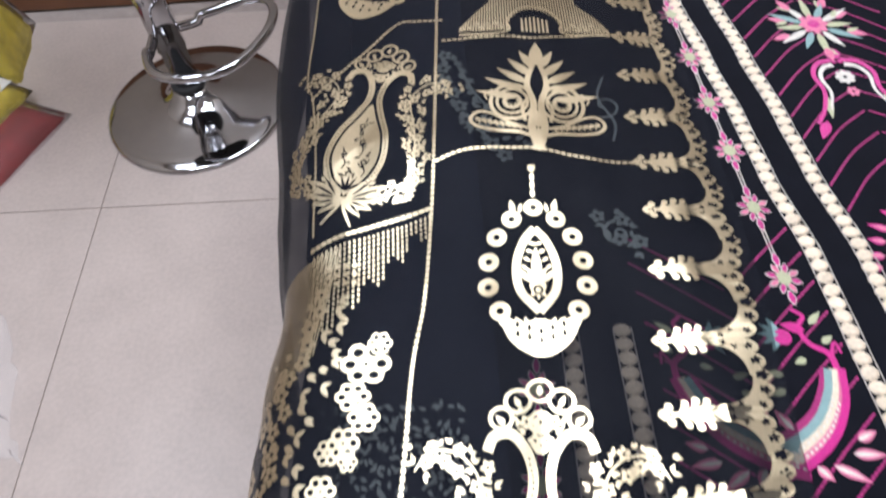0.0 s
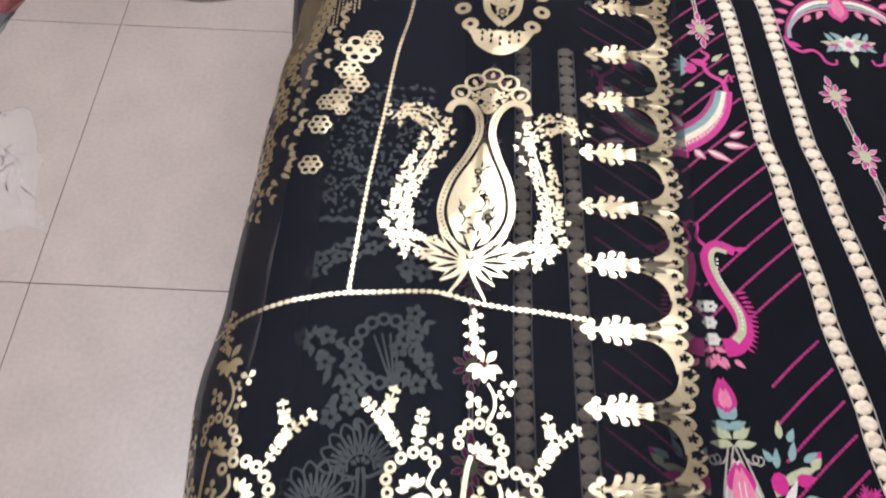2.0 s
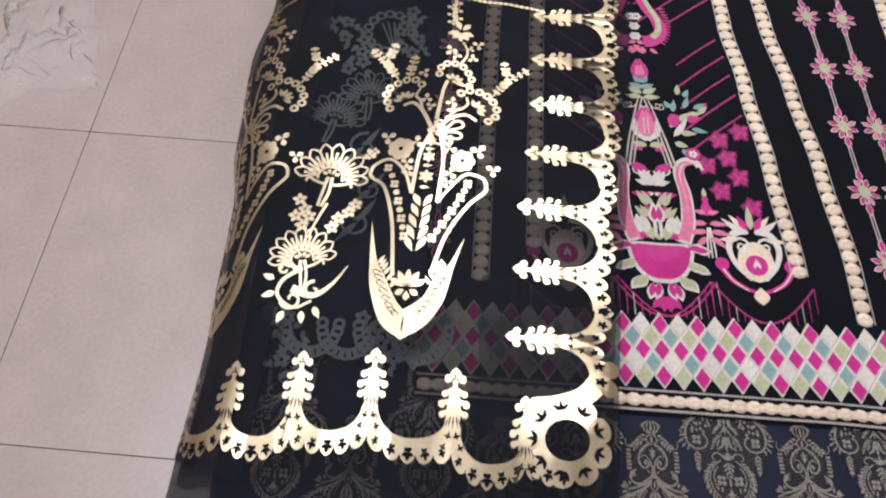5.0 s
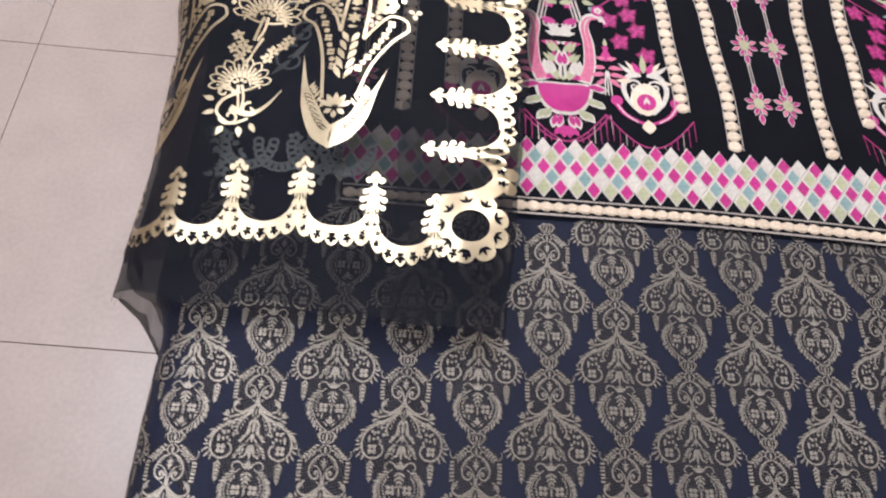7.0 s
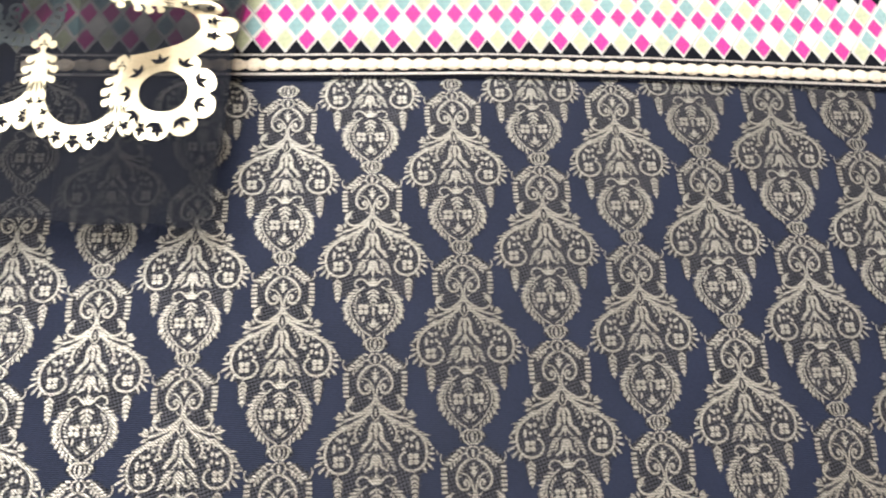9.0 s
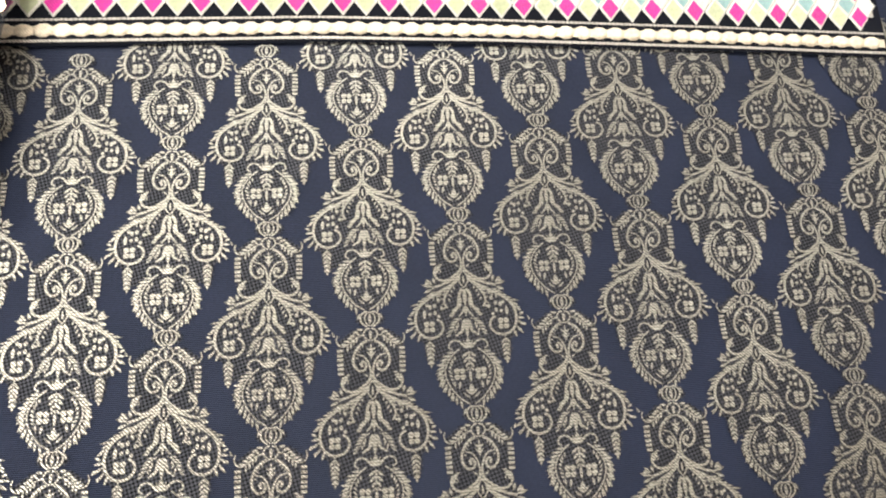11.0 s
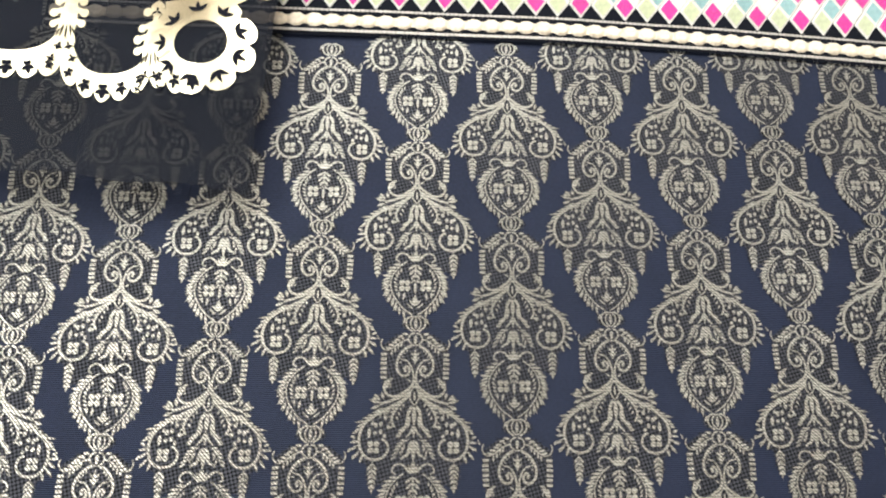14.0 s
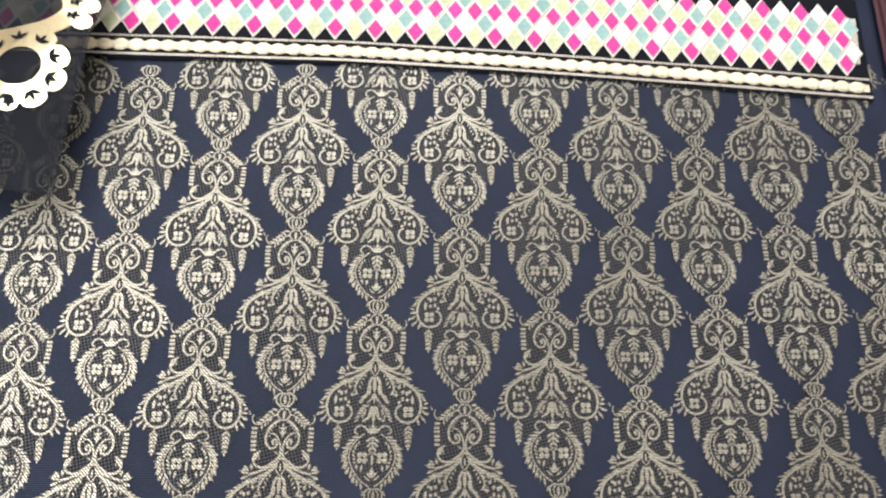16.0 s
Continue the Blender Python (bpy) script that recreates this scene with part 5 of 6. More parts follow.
# striped dome
a = Art()
a.push(0.398, 0.849, -3, 0.001)
for k in range(-27, 28):
    x = k * 2.45
    top = 74 - 0.012 * x * x - (10 if abs(x) > 40 else 0)
    low = 6 + (26 * math.sqrt(max(0, 1 - (x / 24) ** 2)) if abs(x) < 24 else 0)
    a.stroke([(x, low), (x * 0.97, top)], 1.35, 1.35, 2)
for x in span(-11, 11, 6):
    a.stroke([(x, 2), (x, 22 - abs(x) * 0.3)], 2.0, 1.6, 2)
a.stroke([(-66, 2), (-25, 4), (-24, 18), (-14, 32), (0, 37), (14, 32), (24, 18), (25, 4), (66, 4)], 2.2)
for s in (-1, 1):
    for k in range(9):
        a.ring(s * (30 + 4.2 * k), 10 + (k % 2) * 5, 2.6, 1.4, 7)
a.pop()
a.make("dome_motif", lay_foil, FOIL, shawl, "gold foil striped dome")

# net triangle with a curled end
a = Art()
r = random.Random(4)
for i in range(26):
    for j in range(24):
        u = 0.298 - 0.0034 * i
        v = 0.662 - 0.0115 * 0.0 - 0.0042 * j - 0.0011 * i
        if j > 2 + 0.62 * i + 2 * math.sin(i * 1.3):
            continue
        a.leaf(u, v, 272 + 6 * math.sin(i), 0.0036, 0.0022, 3, fat=0.9)
a.make("net_motif", lay_foil, FOIL, shawl, "gold foil netting of small drops")
a = Art()
for i in range(30):
    u = 0.222 - 0.0022 * i
    a.stroke([(u + 0.012, 0.638 - 0.0006 * i), (u + 0.004, 0.60 - 0.001 * i), (u - 0.004, 0.555 - 0.002 * i)], 0.0011, 0.0008, 4)
for i in range(4):
    for j in range(3):
        a.disc(0.226 + 0.006 * i, 0.622 - 0.007 * j, 0.0022, 6)
a.make("net_motif", lay_foil, FOIL, shawl, "gold foil netting of small drops")

# flowers that trail from the net
for u, v, q in ((0.253, 0.545, 0.016), (0.245, 0.520, 0.011), (0.252, 0.505, 0.010), (0.240, 0.489, 0.010), (0.231, 0.484, 0.008), (0.228, 0.462, 0.009), (0.225, 0.425, 0.009), (0.262, 0.560, 0.008), (0.243, 0.478, 0.006)):
    a = Art()
    for k in range(6):
        a.ring(u + 0.62 * q * math.cos(k * math.tau / 6), v + 0.62 * q * math.sin(k * math.tau / 6), q * 0.42, q * 0.22, 9)
    a.flower(u, v, q * 0.45, 6)
    a.make("trailing_flower", lay_foil, FOIL, shawl, "gold foil trailing flower")
a = Art()
foliage(a, [(0.225, 0.60), (0.215, 0.55), (0.200, 0.50), (0.195, 0.45), (0.185, 0.40)], 0.016, 0.0032, 0.0075, 4, 21)
foliage(a, [(0.180, 0.56), (0.165, 0.50), (0.160, 0.44), (0.170, 0.38)], 0.018, 0.0034, 0.0075, 5, 22)
a.make("leaf_band", lay_foil, FOIL, shawl, "gold foil band of leaves")


def bead_fan(a, arc, heart, turn, size, stalk):
    """A half-open flower: an arc of rings round a fan of drops, on a bowed stalk."""
    p = smooth_line(arc, 10)
    run = 0.0
    for q, w in zip([p[0]] + p, p):
        run -= math.dist(q, w)
        if run <= 0:
            run = size * 2.05
            a.ring(w[0], w[1], size * 1.06, size * 0.44, 10)
    for k in range(5):
        t = turn - 64 + 32 * k
        a.leaf(heart[0] + 2.2 * math.cos(radians(t)), heart[1] + 2.2 * math.sin(radians(t)), t, size * 2.3, size * 1.05, 6, fat=1.0)
    a.stroke(stalk, 3.4, 2.6)


def bloom_twig(a, pts, size, fork=None):
    """A twig of small clustered buds, forked where a second tip is given."""
    for way in (pts, [pts[-2], fork] if fork else None):
        if not way:
            continue
        a.stroke(way, size * 0.4, size * 0.3)
        p = smooth_line(way, 6)
        n = math.dist(p[0], p[-1])
        m = max(2, round(n / size / 1.15))
        for k in range(m + 1):
            t = 0.15 + 0.85 * k / m
            x, y = p[int(t * (len(p) - 1))]
            x2, y2 = p[max(0, int(t * (len(p) - 1)) - 1)]
            an = math.degrees(math.atan2(y - y2, x - x2))
            for o in ((50, -58) if k < m else (60, 0, -60)):
                a.leaf(x, y, an + o, size * (1.45 if k % 2 else 1.2), size * 0.82, 6, fat=1.15)


def curled_leaf(a, x, y, turn, r, hand=1):
    """Three outlined lobes that curl from one stalk."""
    a.push(x, y, turn, r, flip=hand < 0)
    a.stroke([(0, 0), (0.35, 0.18), (0.62, 0.42), (0.92, 0.40), (1.0, 0.16), (0.72, 0.02), (0.4, 0.02)], 0.12, 0.10)
    a.stroke([(0, 0), (0.4, -0.10), (0.78, -0.22), (0.82, -0.44), (0.56, -0.50), (0.30, -0.28)], 0.12, 0.10)
    a.stroke([(0, 0), (0.16, -0.32), (0.40, -0.62), (0.20, -0.72), (0.02, -0.48)], 0.12, 0.10)
    a.pop()


def spray(a):
    """The flowering stem above the tulip, from the tulip's tip."""
    a.push(s=0.001)
    bead_fan(a, [(-32.4, 195.5), (-36.6, 206.4), (-34.8, 216.4), (-25.9, 223.6), (-17.9, 225.7), (-10.9, 222.8), (-5.8, 214.0)], (-20.6, 203.5), 112, 3.5, [(3, 177), (-5.4, 192.9), (-13.5, 200.8), (-21.5, 198.7)])
    bead_fan(a, [(4.9, 231.0), (6.8, 240.2), (14.8, 243.3), (22.8, 241.4), (28.9, 234.5), (32.0, 227.6), (30.1, 220.6)], (16.5, 223.0), 62, 3.3, [(6.8, 184), (8.5, 202.2), (10.2, 216.2), (12.5, 224)])
    bead_fan(a, [(24.3, 212.5), (32.2, 216.6), (42.3, 214.8), (50.4, 207.9), (54.6, 198.0), (52.7, 190.9), (45.8, 184.8)], (36.0, 197.0), 35, 3.6, [(9.9, 175.2), (16.8, 185.3), (29.7, 190.5), (39.0, 185.7)])
    a.stroke([(14.6, 193.3), (24.5, 195.5), (30.4, 202.0), (29.0, 209.0)], 3.0, 2.0)
    a.stroke([(16.0, 224.0), (24.0, 221.0), (31.0, 221.5)], 2.4, 2.0)
    a.stroke([(-5.4, 192.9), (-8.0, 203.0), (-12.0, 208.0), (-9.0, 216.0)], 2.6, 1.8)
    curled_leaf(a, 1.0, 174.0, 152, 17, -1)
    curled_leaf(a, 11.5, 173.0, 12, 18)
    bloom_twig(a, [(-29.0, 226.5), (-36.0, 236.0), (-41.3, 243.3), (-51.5, 253.2)], 3.9, (-36.0, 261.0))
    bloom_twig(a, [(-20.0, 228.7), (-19.0, 238.0), (-17.3, 247.7)], 3.9)
    bloom_twig(a, [(50.2, 213.0), (57.0, 224.0), (62.0, 231.0), (75.2, 241.5)], 3.5, (58.7, 248.1))
    for x, y, r, t in ((-7.5, 232.0, 5.2, 60), (-3.0, 205.0, 5.4, 90), (1.0, 197.0, 4.6, 20), (17.8, 202.0, 5.6, 80), (21.0, 195.0, 4.8, 130), (17.5, 187.5, 4.2, 200)):
        clover(a, x, y, r, t)
    # twig at the top, a bloom and a bud spike
    a.stroke([(21.7, 243.4), (26.0, 252.0), (26.0, 260.0), (22.0, 268.0)], 2.2, 1.8)
    for x, y, r, t in ((35.4, 266.7, 5.8, 40), (31.6, 250.6, 5.0, -20), (12.5, 257.3, 6.0, 120), (17.6, 252.0, 5.0, 240), (29.0, 261.0, 3.6, 80)):
        clover(a, x, y, r, t)
    for t in (-160, -125, -90, -55, -20, 50, 110):
        a.leaf(19.5 + 1.6 * math.cos(radians(t)), 280.0 + 1.6 * math.sin(radians(t)), t, 10.5, 5.2, 6, fat=0.95)
    for k in range(6):
        clover(a, 13.5 - 0.4 * k + (2.4 if k % 2 else -2.4), 290.0 + 4.4 * k, 4.6, 60 + 60 * k)
    a.stroke([(16, 284), (12, 300), (13, 315)], 1.5, 1.0)
    # blooms and clovers beside the tulip
    for x, y, r in ((-18.7, 155.7, 10.4), (30.4, 146.6, 9.8)):
        for k in range(7):
            t = 51.4 * k
            a.disc(x + 0.62 * r * math.cos(radians(t)), y + 0.62 * r * math.sin(radians(t)), r * 0.40, 9)
        a.disc(x, y, r * 0.62, 10)
        a.ink, a.lift = 1, 0.0003
        a.disc(x, y, r * 0.19, 8)
        a.ink, a.lift = 0, 0.0
    for x, y, r, t in ((-29.9, 166.5, 6.8, 30), (-42.6, 149.3, 6.0, 100), (42.3, 156.8, 7.0, 50), (54.5, 141.0, 6.4, 150), (-6.8, 161.9, 6.4, 80), (19.3, 157.4, 6.8, 100), (-12.4, 142.8, 5.8, 30), (-10.4, 134.8, 5.6, 70), (21.7, 135.4, 6.4, 70), (20.0, 127.0, 5.4, 10)):
        clover(a, x, y, r, t)
    a.pop()


def tulip(a):
    """Tall tulip: a bowl with two horns, hooked side petals and a beaded heart."""
    a.push(s=0.001)
    for s, out, inn in ((1, [(-1, -1), (14.8, 11.3), (25.5, 30.4), (31, 57), (36.8, 81)], [(-1.4, 21), (11.0, 31.2), (19.0, 50), (27, 58), (36.8, 81)]),
                        (-1, [(-1, -1), (-16.2, 10.7), (-26.6, 35.5), (-30, 58), (-32.5, 90)], [(-1.4, 21), (-7.5, 27.9), (-18.0, 47), (-25, 60), (-32.5, 90)])):
        po, pi = smooth_line(out, 8), smooth_line(inn, 8)
        for (x, y), (x2, y2), (x3, y3), (x4, y4) in zip(po, po[1:], pi[1:], pi):
            q = [a.pt(x, y), a.pt(x2, y2), a.pt(x3, y3), a.pt(x4, y4)]
            a.face(q if s > 0 else q[::-1])
        for k in range(12, 24, 2):
            x, y = pi[k]
            a.leaf(x, y, 90 + s * 30, 8, 3.0, 4)
        a.ink, a.lift = 1, 0.0003
        for k in range(5, 21, 2):
            x, y = 0.35 * po[k][0] + 0.65 * pi[k][0], 0.35 * po[k][1] + 0.65 * pi[k][1]
            a.push(x, y, 90 - s * 62, 1, flip=False)
            a.stroke([(-3.4, -1.0), (1.0, -1.6), (3.2, 0.0), (1.0, 1.6), (-2.6, 1.2)], 0.65, 0.5, 3)
            a.pop()
        a.ink, a.lift = 0, 0.0
    a.stroke([(-11.9, 46), (-17.6, 89.7), (-27.1, 119.5), (-37.5, 128.4), (-39.5, 133.0), (-36.5, 140.4), (-25.5, 145.6), (-13.4, 134.8), (-6.0, 114.9)], 2.8, 2.4)
    a.stroke([(15.1, 51), (22.6, 80.4), (36.1, 106.6), (48.0, 119.9), (50.0, 125.0), (46.7, 132.8), (33.7, 134.6), (21.9, 121.4), (14.1, 108.3)], 2.8, 2.4)
    a.stroke([(-6.0, 115), (-3.6, 149.0), (1.6, 166), (7.6, 181)], 3.0, 3.0)
    a.stroke([(14.1, 109), (15.5, 145.3), (12.6, 165), (7.6, 181)], 3.0, 3.0)
    for x0, y0, x1, y1 in ((-26.4, 137.6, -7.5, 78), (35.8, 126.6, 13.0, 78)):
        for k in range(9):
            t = k / 8
            x, y = x0 + (x1 - x0) * t ** (0.75 if x0 < 0 else 1.15), y0 + (y1 - y0) * t
            if k % 2:
                a.disc(x, y, 2.5, 9)
            else:
                for q in range(4):
                    a.disc(x + 2.1 * math.cos(radians(45 + 90 * q)), y + 2.4 * math.sin(radians(45 + 90 * q)), 1.75, 7)
    for y, r in ((163, 4.6), (156, 2.6), (149, 5.4), (141, 2.6), (131, 6.2), (121, 2.8)):
        x = 4.6 - (165 - y) * 0.03
        if r < 3:
            a.leaf(x - 4, y, 0, 8, 3.0, 5)
        else:
            for q in range(6):
                a.leaf(x, y, 30 + 60 * q, r, r * 0.55, 5, fat=1.0)
    for k in range(5):
        for sd in (1, -1):
            a.leaf(3.0 + sd * 1.0 - 0.5 * k, 104 - 9.5 * k, 90 - sd * 28, 12.5 + 0.6 * k, 5.0, 6, fat=1.0)
    for t in (30, 60, 90, 120, 150, 210, 330, 270):
        a.leaf(-0.6 + 2 * math.cos(radians(t)), 37 + 2 * math.sin(radians(t)), t, 13.0 if 20 < t < 160 else 7.5, 4.8, 6, fat=0.95)
    a.ink, a.lift = 1, 0.0003
    a.disc(-0.6, 37, 2.0, 8)
    a.leaf(-1.0, 4.0, 88, 14, 1.2, 4)
    a.ink, a.lift = 0, 0.0
    a.pop()


for u, turn, s in ((0.328, -1.0, 1.0), (0.184, 3.0, 1.0)):
    a = Art()
    a.push(u, 0.001, turn, s)
    tulip(a)
    a.pop()
    a.make("tulip_motif", lay_foil, FOIL, shawl, "gold foil tulip with horned petals")
    a = Art()
    a.push(u, 0.001, turn, s)
    spray(a)
    a.pop()
    a.make("flower_spray", lay_foil, FOIL, shawl, "gold foil flowering spray")


def shell(a, x, y, turn, r):
    """Fan-shaped flower of outlined pointed petals round a small heart, on a forked stalk."""
    a.push(x, y, turn, r)
    for k in range(9):
        t = 6 + 21 * k
        ln = 0.96 + 0.10 * math.sin(math.pi * k / 8)
        e, w = (lambda q, d: (q * math.cos(radians(t + d)), q * math.sin(radians(t + d)))), 0.060
        a.stroke([e(0.40, -3), e(0.66, -8), e(0.92 * ln, -10.5), e(1.13 * ln, 0), e(0.92 * ln, 10.5), e(0.66, 8), e(0.40, 3)], w, w, 3)
        a.stroke([e(0.42, 0), e(0.84 * ln, 0)], 0.035, 0.085, 2)
    a.stroke([(-0.36, -0.08), (-0.34, 0.16), (-0.16, 0.34), (0.10, 0.36), (0.30, 0.22), (0.36, -0.06)], 0.07, 0.07)
    for t in (30, 70, 110, 150):
        a.leaf(0.10 * math.cos(radians(t)), 0.06 + 0.06 * math.sin(radians(t)), t, 0.20, 0.12, 5, fat=1.0)
    for sg in (1, -1):
        a.stroke([(sg * 0.06, 0.02), (sg * 0.12, -0.22), (sg * 0.40, -0.16), (sg * 0.62, -0.06), (sg * 0.66, -0.22)], 0.10, 0.07)
        a.stroke([(sg * 0.05, 0.0), (sg * 0.09, -0.5), (sg * 0.05 - 0.06, -1.0)], 0.08, 0.09)
    a.pop()


a = Art()
shell(a, 0.2605, 0.127, -6, 0.0265)
shell(a, 0.251, 0.056, 12, 0.0225)
for x, y in ((0.241, 0.106), (0.246, 0.098), (0.240, 0.092), (0.250, 0.092), (0.272, 0.092), (0.279, 0.098), (0.283, 0.105), (0.268, 0.084), (0.246, 0.084)):
    a.flower(x, y, 0.0058, 5, 0.2, 0.62, 30)
a.stroke([(0.262, 0.104), (0.256, 0.088), (0.252, 0.074)], 0.0022, 0.0018)
a.stroke([(0.247, 0.034), (0.262, 0.030), (0.275, 0.040), (0.284, 0.054)], 0.0062, 0.0006)
a.stroke([(0.252, 0.050), (0.240, 0.040), (0.238, 0.028), (0.250, 0.020), (0.262, 0.026)], 0.0030, 0.0018)
a.curl(0.240, 0.048, 0.007, 0, 1.0, 0.0024)
a.curl(0.262, 0.034, 0.007, 90, 1.0, 0.0024)
a.curl(0.248, 0.026, 0.008, 200, 1.0, 0.0024)
for x, y, t in ((0.236, 0.030, 200), (0.244, 0.017, 250), (0.256, 0.018, 280), (0.264, 0.022, 300), (0.234, 0.040, 160)):
    a.leaf(x, y, t, 0.010, 0.005, 4)
for x, y in ((0.288, 0.150), (0.292, 0.154)):
    a.flower(x, y, 0.004, 4)
a.make("shell_flower_spray", lay_foil, FOIL, shawl, "gold foil fan-shaped flowers on a stalk")

# the folded under layer, seen through the veil
UNDER = lambda u, v, h=0.0: tuple(Vector((u, v, H + 0.0050 + h * 0.3)) - shawl.location)  # noqa: E731
M_DULLS = [M_DULL, M_GAP]


def ghost(name, a, label="foil print of the folded under layer, dulled by the veil"):
    a.make(name, UNDER, M_DULLS, shawl, label)


a = Art()
shell(a, 0.278, 0.215, 5, 0.024)
shell(a, 0.252, 0.190, -10, 0.024)
ghost("under_shell_flower", a)
a = Art()
for x, y, q in ((0.283, 0.095, 0.016), (0.290, 0.125, 0.012), (0.280, 0.165, 0.014)):
    a.curl(x, y, q, 80, 1.2, 0.0026)
    a.leaf(x, y, 60, q * 1.6, 0.005)
    a.leaf(x, y, 230, q * 1.5, 0.005)
ghost("under_scroll", a)
a = Art()
for k in range(4):
    x = 0.262 + 0.026 * k
    for t in range(0, 190, 15):
        a.ring(x + 0.019 * math.cos(radians(180 + t)), 0.012 + 0.022 * math.sin(radians(180 + t)), 0.0048, 0.0022, 8)
ghost("under_scallop", a)
a = Art()
r = random.Random(31)
for k in range(420):
    u, v = r.uniform(0.225, 0.312), r.uniform(0.395, 0.515)
    a.leaf(u, v, r.uniform(0, 360), 0.0052, 0.0026, 3, fat=0.9)
for k in range(60):
    a.flower(0.228 + 0.0014 * k, 0.388 + 0.001 * math.sin(k), 0.0022, 4)
ghost("under_stipple", a)
a = Art()
foliage(a, [(0.235, 0.30), (0.255, 0.285), (0.268, 0.262), (0.262, 0.240)], 0.008, 0.004, 0.008, 3, 41)
foliage(a, [(0.312, 0.315), (0.305, 0.29), (0.318, 0.265)], 0.008, 0.004, 0.008, 3, 42)
for t in range(0, 330, 24):
    a.ring(0.288 + 0.020 * math.cos(radians(t)), 0.290 + 0.022 * math.sin(radians(t)), 0.0052, 0.0026, 8)
for t in (60, 80, 100, 120):
    a.stroke([(0.296, 0.262), (0.288 + 0.016 * math.cos(radians(t)), 0.290 + 0.012 * math.sin(radians(t)))], 0.0016, 0.0016, 3)
foliage(a, [(0.232, 0.345), (0.248, 0.36), (0.268, 0.368), (0.29, 0.378)], 0.006, 0.004, 0.007, 3, 43)
foliage(a, [(0.31, 0.345), (0.296, 0.356)], 0.006, 0.004, 0.008, 3, 44)
ghost("under_blossom", a)
a = Art()
foliage(a, [(0.322, 0.84), (0.330, 0.79), (0.350, 0.745), (0.372, 0.720)], 0.010, 0.004, 0.008, 4, 45)
a.stroke([(0.326, 0.84), (0.342, 0.79), (0.366, 0.75)], 0.003, 0.002)
a.curl(0.436, 0.635, 0.012, 90, 1.2, 0.003)
foliage(a, [(0.430, 0.655), (0.440, 0.635), (0.455, 0.620)], 0.008, 0.004, 0.007, 3, 46)
a.curl(0.450, 0.765, 0.014, 250, 1.0, 0.002)
a.stroke([(0.455, 0.80), (0.446, 0.775), (0.455, 0.745), (0.450, 0.725)], 0.002, 0.002)
ghost("under_leaf_scroll", a)
a = Art()
foliage(a, [(0.232, 0.02), (0.246, 0.006), (0.252, -0.012), (0.240, -0.028)], 0.007, 0.004, 0.007, 3, 47)
foliage(a, [(0.300, 0.02), (0.315, 0.0), (0.318, -0.02)], 0.006, 0.004, 0.007, 3, 48)
ghost("under_leaf_scroll", a)

# ---- dark red garment folded beside the panel ----
M_MAROON = surface("maroon_cotton", (0.045, 0.008, 0.018), 0.75, 0, 0.35, 40, 0.4, 1500, sheen=0.1)
fold_ = thing("folded_garment", "dark maroon printed garment folded beside the panel", "garment", (1.2, 0.2, H))
bmb = bmesh.new()
for k in range(3):
    box(bmb, -0.205 + 0.006 * k, 0.20, -0.262 + 0.01 * k, 0.6, 0.002 + 0.007 * k, 0.008 + 0.007 * k)
bmesh.ops.bevel(bmb, geom=bmb.edges[:], offset=0.0028, segments=2, affect="EDGES")
part("cloth", bmb, M_MAROON, fold_)
a = Art()
r = random.Random(9)
for k in range(160):
    a.disc(-0.185 + r.random() * 0.36, -0.235 + r.random() * 0.8, r.uniform(0.001, 0.003), 6)
a.make("printed_dots", flat(0.0228), M_PINK, fold_)

# ---- bar stool ----
M_CHROME = surface("chrome", (0.44, 0.44, 0.46), 0.07, 1.0, 0.04, 8, 0.02, 60)
M_RUB = surface("black_rubber", (0.02, 0.02, 0.022), 0.6)
stool = thing("bar_stool", "chrome bar stool with a round trumpet base on the floor", "stool", (-0.215, 1.455, 0))


def turned(profile, n=48):
    bm = bmesh.new()
    rings = []
    for r, z in profile:
        rings.append([bm.verts.new((r * math.cos(k * math.tau / n), r * math.sin(k * math.tau / n), z)) for k in range(n)])
    for p, q in zip(rings, rings[1:]):
        for k in range(n):
            bm.faces.new((p[k], p[(k + 1) % n], q[(k + 1) % n], q[k])).smooth = True
    bm.faces.new(rings[0][::-1])
    bm.faces.new(rings[-1])
    return bm


part("base", turned([(0.190, 0.0), (0.197, 0.003), (0.197, 0.007), (0.190, 0.011), (0.160, 0.016), (0.120, 0.022), (0.080, 0.032), (0.055, 0.044), (0.042, 0.058), (0.034, 0.066)]), M_CHROME, stool, "mirror-polished trumpet base")
part("collar", turned([(0.034, 0.066), (0.036, 0.068), (0.036, 0.078), (0.031, 0.080)], 32), M_RUB, stool, "black rubber collar")
part("column", turned([(0.0265, 0.080), (0.0265, 0.165), (0.0300, 0.167), (0.0300, 0.400), (0.022, 0.402), (0.022, 0.640)], 32), M_CHROME, stool)
part("seat", turned([(0.10, 0.640), (0.185, 0.648), (0.195, 0.665), (0.190, 0.700), (0.15, 0.712), (0.05, 0.712)], 40), M_RUB, stool, "padded black seat")


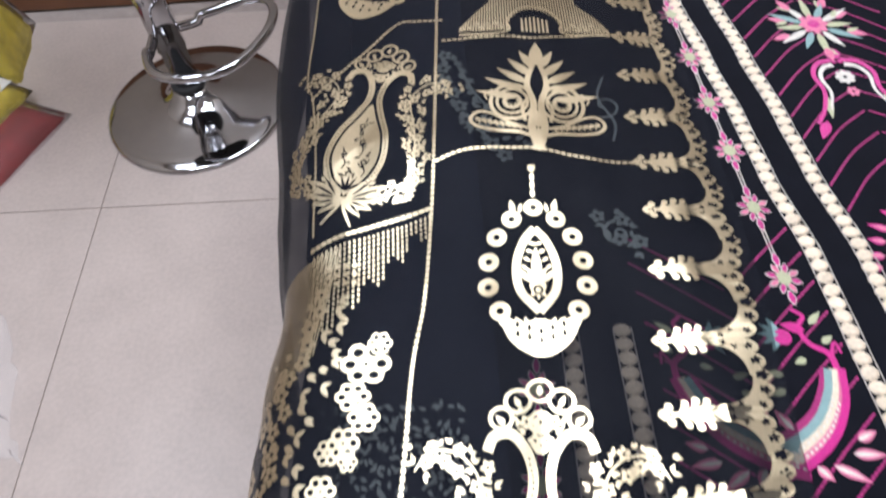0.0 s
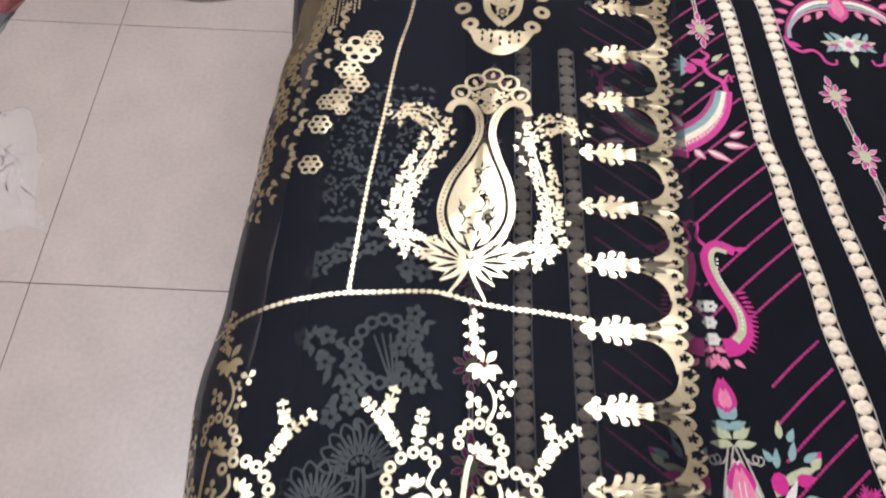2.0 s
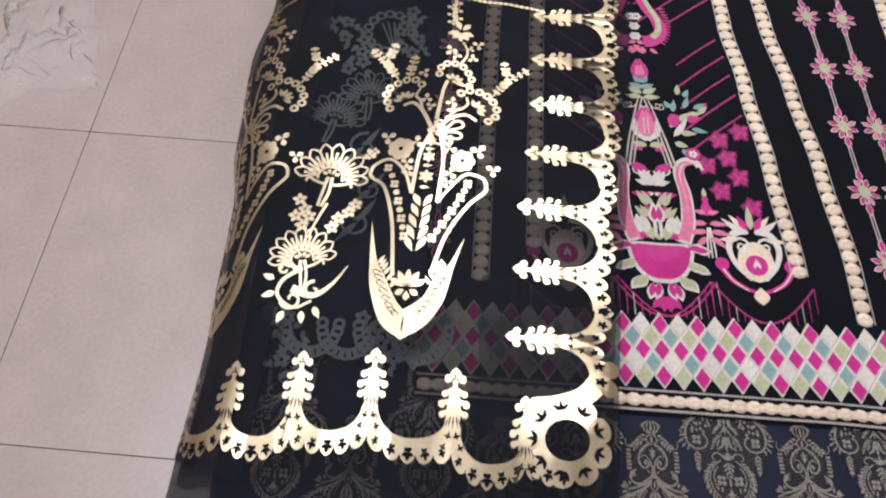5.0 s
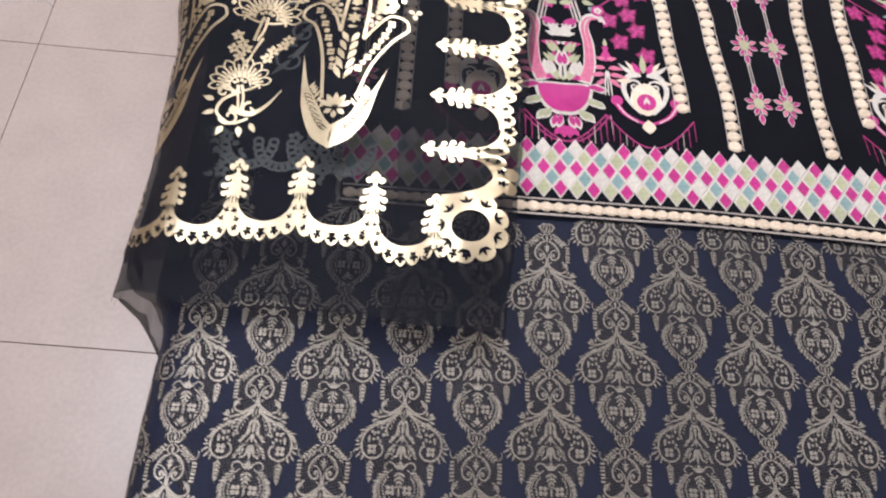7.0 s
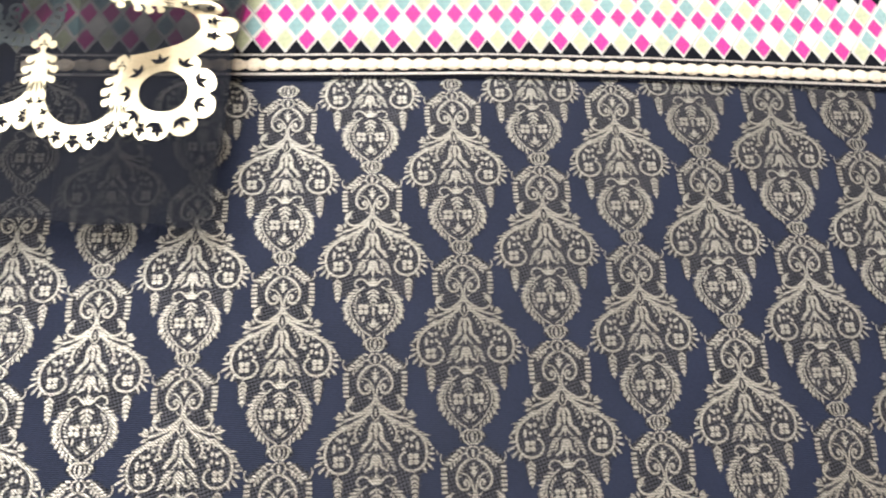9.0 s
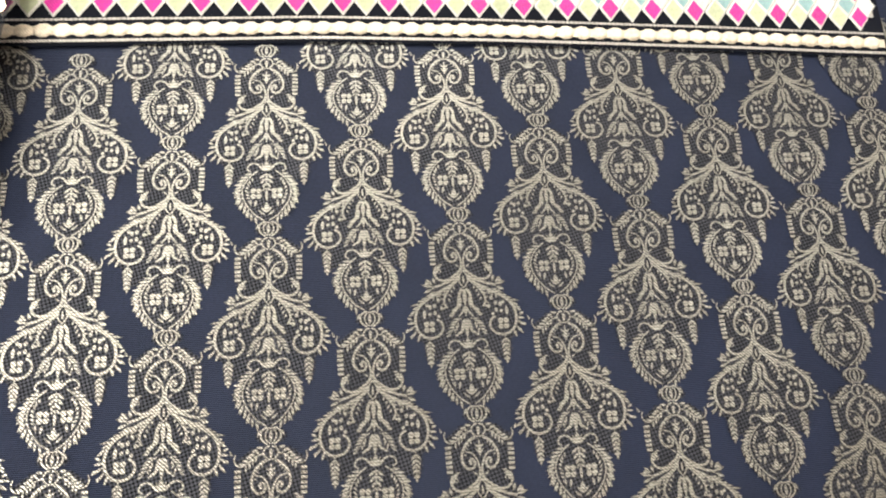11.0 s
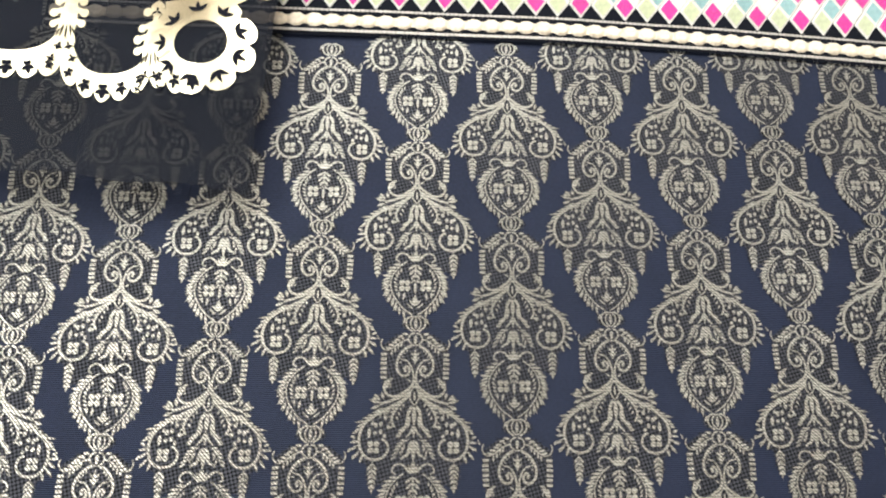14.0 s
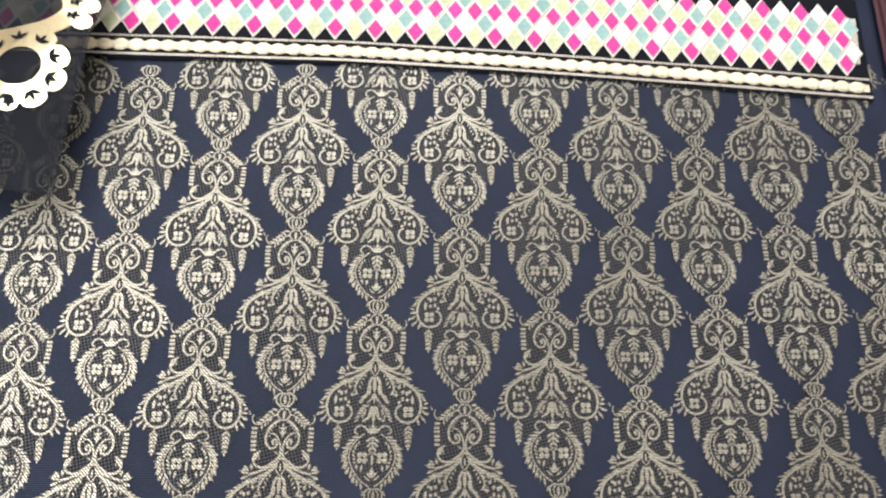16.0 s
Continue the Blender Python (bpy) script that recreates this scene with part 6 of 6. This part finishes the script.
def tube(pts, r, n=12, closed=False):
    bm = bmesh.new()
    p = [Vector(q) for q in pts]
    rings = []
    up = Vector((0, 0, 1))
    for k, q in enumerate(p):
        d = (p[min(k + 1, len(p) - 1)] - p[max(k - 1, 0)]).normalized()
        s = d.cross(up).normalized()
        t = s.cross(d)
        rings.append([bm.verts.new(q + r * (math.cos(j * math.tau / n) * s + math.sin(j * math.tau / n) * t)) for j in range(n)])
    for a_, b_ in zip(rings, rings[1:]):
        for j in range(n):
            bm.faces.new((a_[j], a_[(j + 1) % n], b_[(j + 1) % n], b_[j])).smooth = True
    bm.faces.new(rings[0][::-1])
    bm.faces.new(rings[-1])
    bmesh.ops.recalc_face_normals(bm, faces=bm.faces[:])
    return bm


loop = smooth_line([(-0.020, -0.010), (-0.015, -0.080), (0.015, -0.135), (0.080, -0.150), (0.155, -0.122), (0.205, -0.040), (0.215, 0.030), (0.190, 0.072), (0.150, 0.072), (0.085, 0.040), (0.020, 0.012)], 8)
part("footrest", tube([(x, y, 0.2 + 0.012 * (abs(k / len(loop) - 0.5) < 0.42)) for k, (x, y) in enumerate(loop)], 0.0095), M_CHROME, stool, "bent chrome tube footrest")

# ---- packets and bags on the floor ----


def clear_film(name, tint, haze, gloss=1.25):
    """Thin clear plastic: seen through, with glossy glints."""
    m, nt, bsdf = nodes_of(name)
    bsdf.inputs["Base Color"].default_value = (*tint, 1)
    bsdf.inputs["Roughness"].default_value = 0.5
    tr = nt.nodes.new("ShaderNodeBsdfTransparent")
    gl = nt.nodes.new("ShaderNodeBsdfGlossy")
    gl.inputs["Roughness"].default_value = 0.10
    fr = nt.nodes.new("ShaderNodeFresnel")
    fr.inputs["IOR"].default_value = gloss
    m1 = nt.nodes.new("ShaderNodeMixShader")
    m1.inputs["Fac"].default_value = haze
    nt.links.new(tr.outputs[0], m1.inputs[1])
    nt.links.new(bsdf.outputs[0], m1.inputs[2])
    m2 = nt.nodes.new("ShaderNodeMixShader")
    nt.links.new(fr.outputs[0], m2.inputs["Fac"])
    nt.links.new(m1.outputs[0], m2.inputs[1])
    nt.links.new(gl.outputs[0], m2.inputs[2])
    nt.links.new(m2.outputs[0], nt.nodes["Material Output"].inputs["Surface"])
    return m


M_FILM = clear_film("clear_plastic_film", (0.7, 0.7, 0.72), 0.04)
M_BAG = clear_film("hazy_plastic_film", (0.9, 0.9, 0.92), 0.07, 1.22)
M_YEL = surface("yellow_printed_cloth", (0.55, 0.43, 0.04), 0.7, vary=0.5, scale=45)
M_RED = surface("red_printed_cloth", (0.20, 0.022, 0.02), 0.7, vary=0.4, scale=30)
M_GREY = surface("grey_cloth", (0.12, 0.12, 0.13), 0.8, vary=0.3, scale=30)
M_CARD = surface("white_card", (0.7, 0.68, 0.63), 0.6, vary=0.06)


def pillow(lx, ly, lz, crumple, seed, n=14):
    """A soft packet with sagging top and pinched rim."""
    bm = bmesh.new()
    g = {}
    for s in (1, 0):
        for i in range(n + 1):
            for j in range(n + 1):
                x, y = i / n - 0.5, j / n - 0.5
                rim = (1 - (2 * abs(x)) ** 4) * (1 - (2 * abs(y)) ** 4)
                z = (lz * (rim ** 0.5) + crumple * (abs(noise.noise((x * 6 + seed, y * 6, seed))) + 0.5 * abs(noise.noise((x * 14, y * 13 + seed, seed)))) * rim + 0.003) if s else 0.001
                g[s, i, j] = bm.verts.new((lx * x + crumple * 0.5 * noise.noise((y * 5, seed, x)), ly * y, z))
    for s in (1, 0):
        for i in range(n):
            for j in range(n):
                q = [g[s, i, j], g[s, i + 1, j], g[s, i + 1, j + 1], g[s, i, j + 1]]
                bm.faces.new(q if s else q[::-1]).smooth = s == 1
    edge = [(i, 0) for i in range(n)] + [(n, j) for j in range(n)] + [(n - i, n) for i in range(n)] + [(0, n - j) for j in range(n)]
    for p, q in zip(edge, edge[1:] + edge[:1]):
        bm.faces.new((g[0, *p], g[0, *q], g[1, *q], g[1, *p]))
    return bm


def packet(name, label, at, turn, size, material, card=True, seed=1.0):
    e = thing(name, label, "packet", at, "packets on the floor")
    e.rotation_euler = (0, 0, radians(turn))
    lx, ly, lz = size
    part("folded_cloth", pillow(lx * 0.9, ly * 0.9, lz * 0.85, 0.006, seed), material, e)
    if card:
        part("card", box(bmesh.new(), -lx * 0.38, lx * 0.38, ly * 0.30, ly * 0.44, lz * 0.6, lz * 0.62), M_CARD, e, "plain white card")
    w = part("wrapper", pillow(lx, ly, lz, 0.012, seed + 3), M_FILM, e, "clear plastic wrapper")
    w.visible_shadow = False
    return e


packet("garment_packet", "red printed cloth folded in clear plastic on the floor", (-0.66, 1.36, 0), -24, (0.22, 0.30, 0.035), M_RED, False, 1.0)
packet("garment_packet", "yellow printed cloth folded in clear plastic, on a red packet", (-0.715, 1.42, 0.036), -24, (0.19, 0.25, 0.06), M_YEL, True, 2.0)
packet("garment_packet", "grey cloth folded in clear plastic on the floor", (-0.74, 1.12, 0), -10, (0.24, 0.22, 0.03), M_GREY, False, 3.0)
packet("garment_packet", "yellow and mauve cloth in a clear plastic case", (-0.78, 1.66, 0), 8, (0.24, 0.22, 0.16), M_YEL, False, 4.0)

bag = thing("plastic_bag", "empty crumpled clear plastic bag lying on the floor", "bag", (-0.53, 0.79, 0))
bag.rotation_euler = (0, 0, radians(20))
bmb = pillow(0.20, 0.27, 0.012, 0.034, 7.0, 44)
for w in bmb.verts:
    # crushed outline with folds drawn in
    x, y, z = w.co
    w.co.z = z * (1.0 + 0.9 * abs(noise.noise((x * 20, y * 24, 2))))
    w.co.x += 0.040 * noise.noise((x * 14, y * 12, 3)) + 0.012 * noise.noise((x * 45, y * 45, 8))
    w.co.y += 0.045 * noise.noise((x * 13, y * 11, 6)) + 0.012 * noise.noise((x * 45, y * 45, 5))
b1 = part("film", bmb, M_BAG, bag)
b1.visible_shadow = False
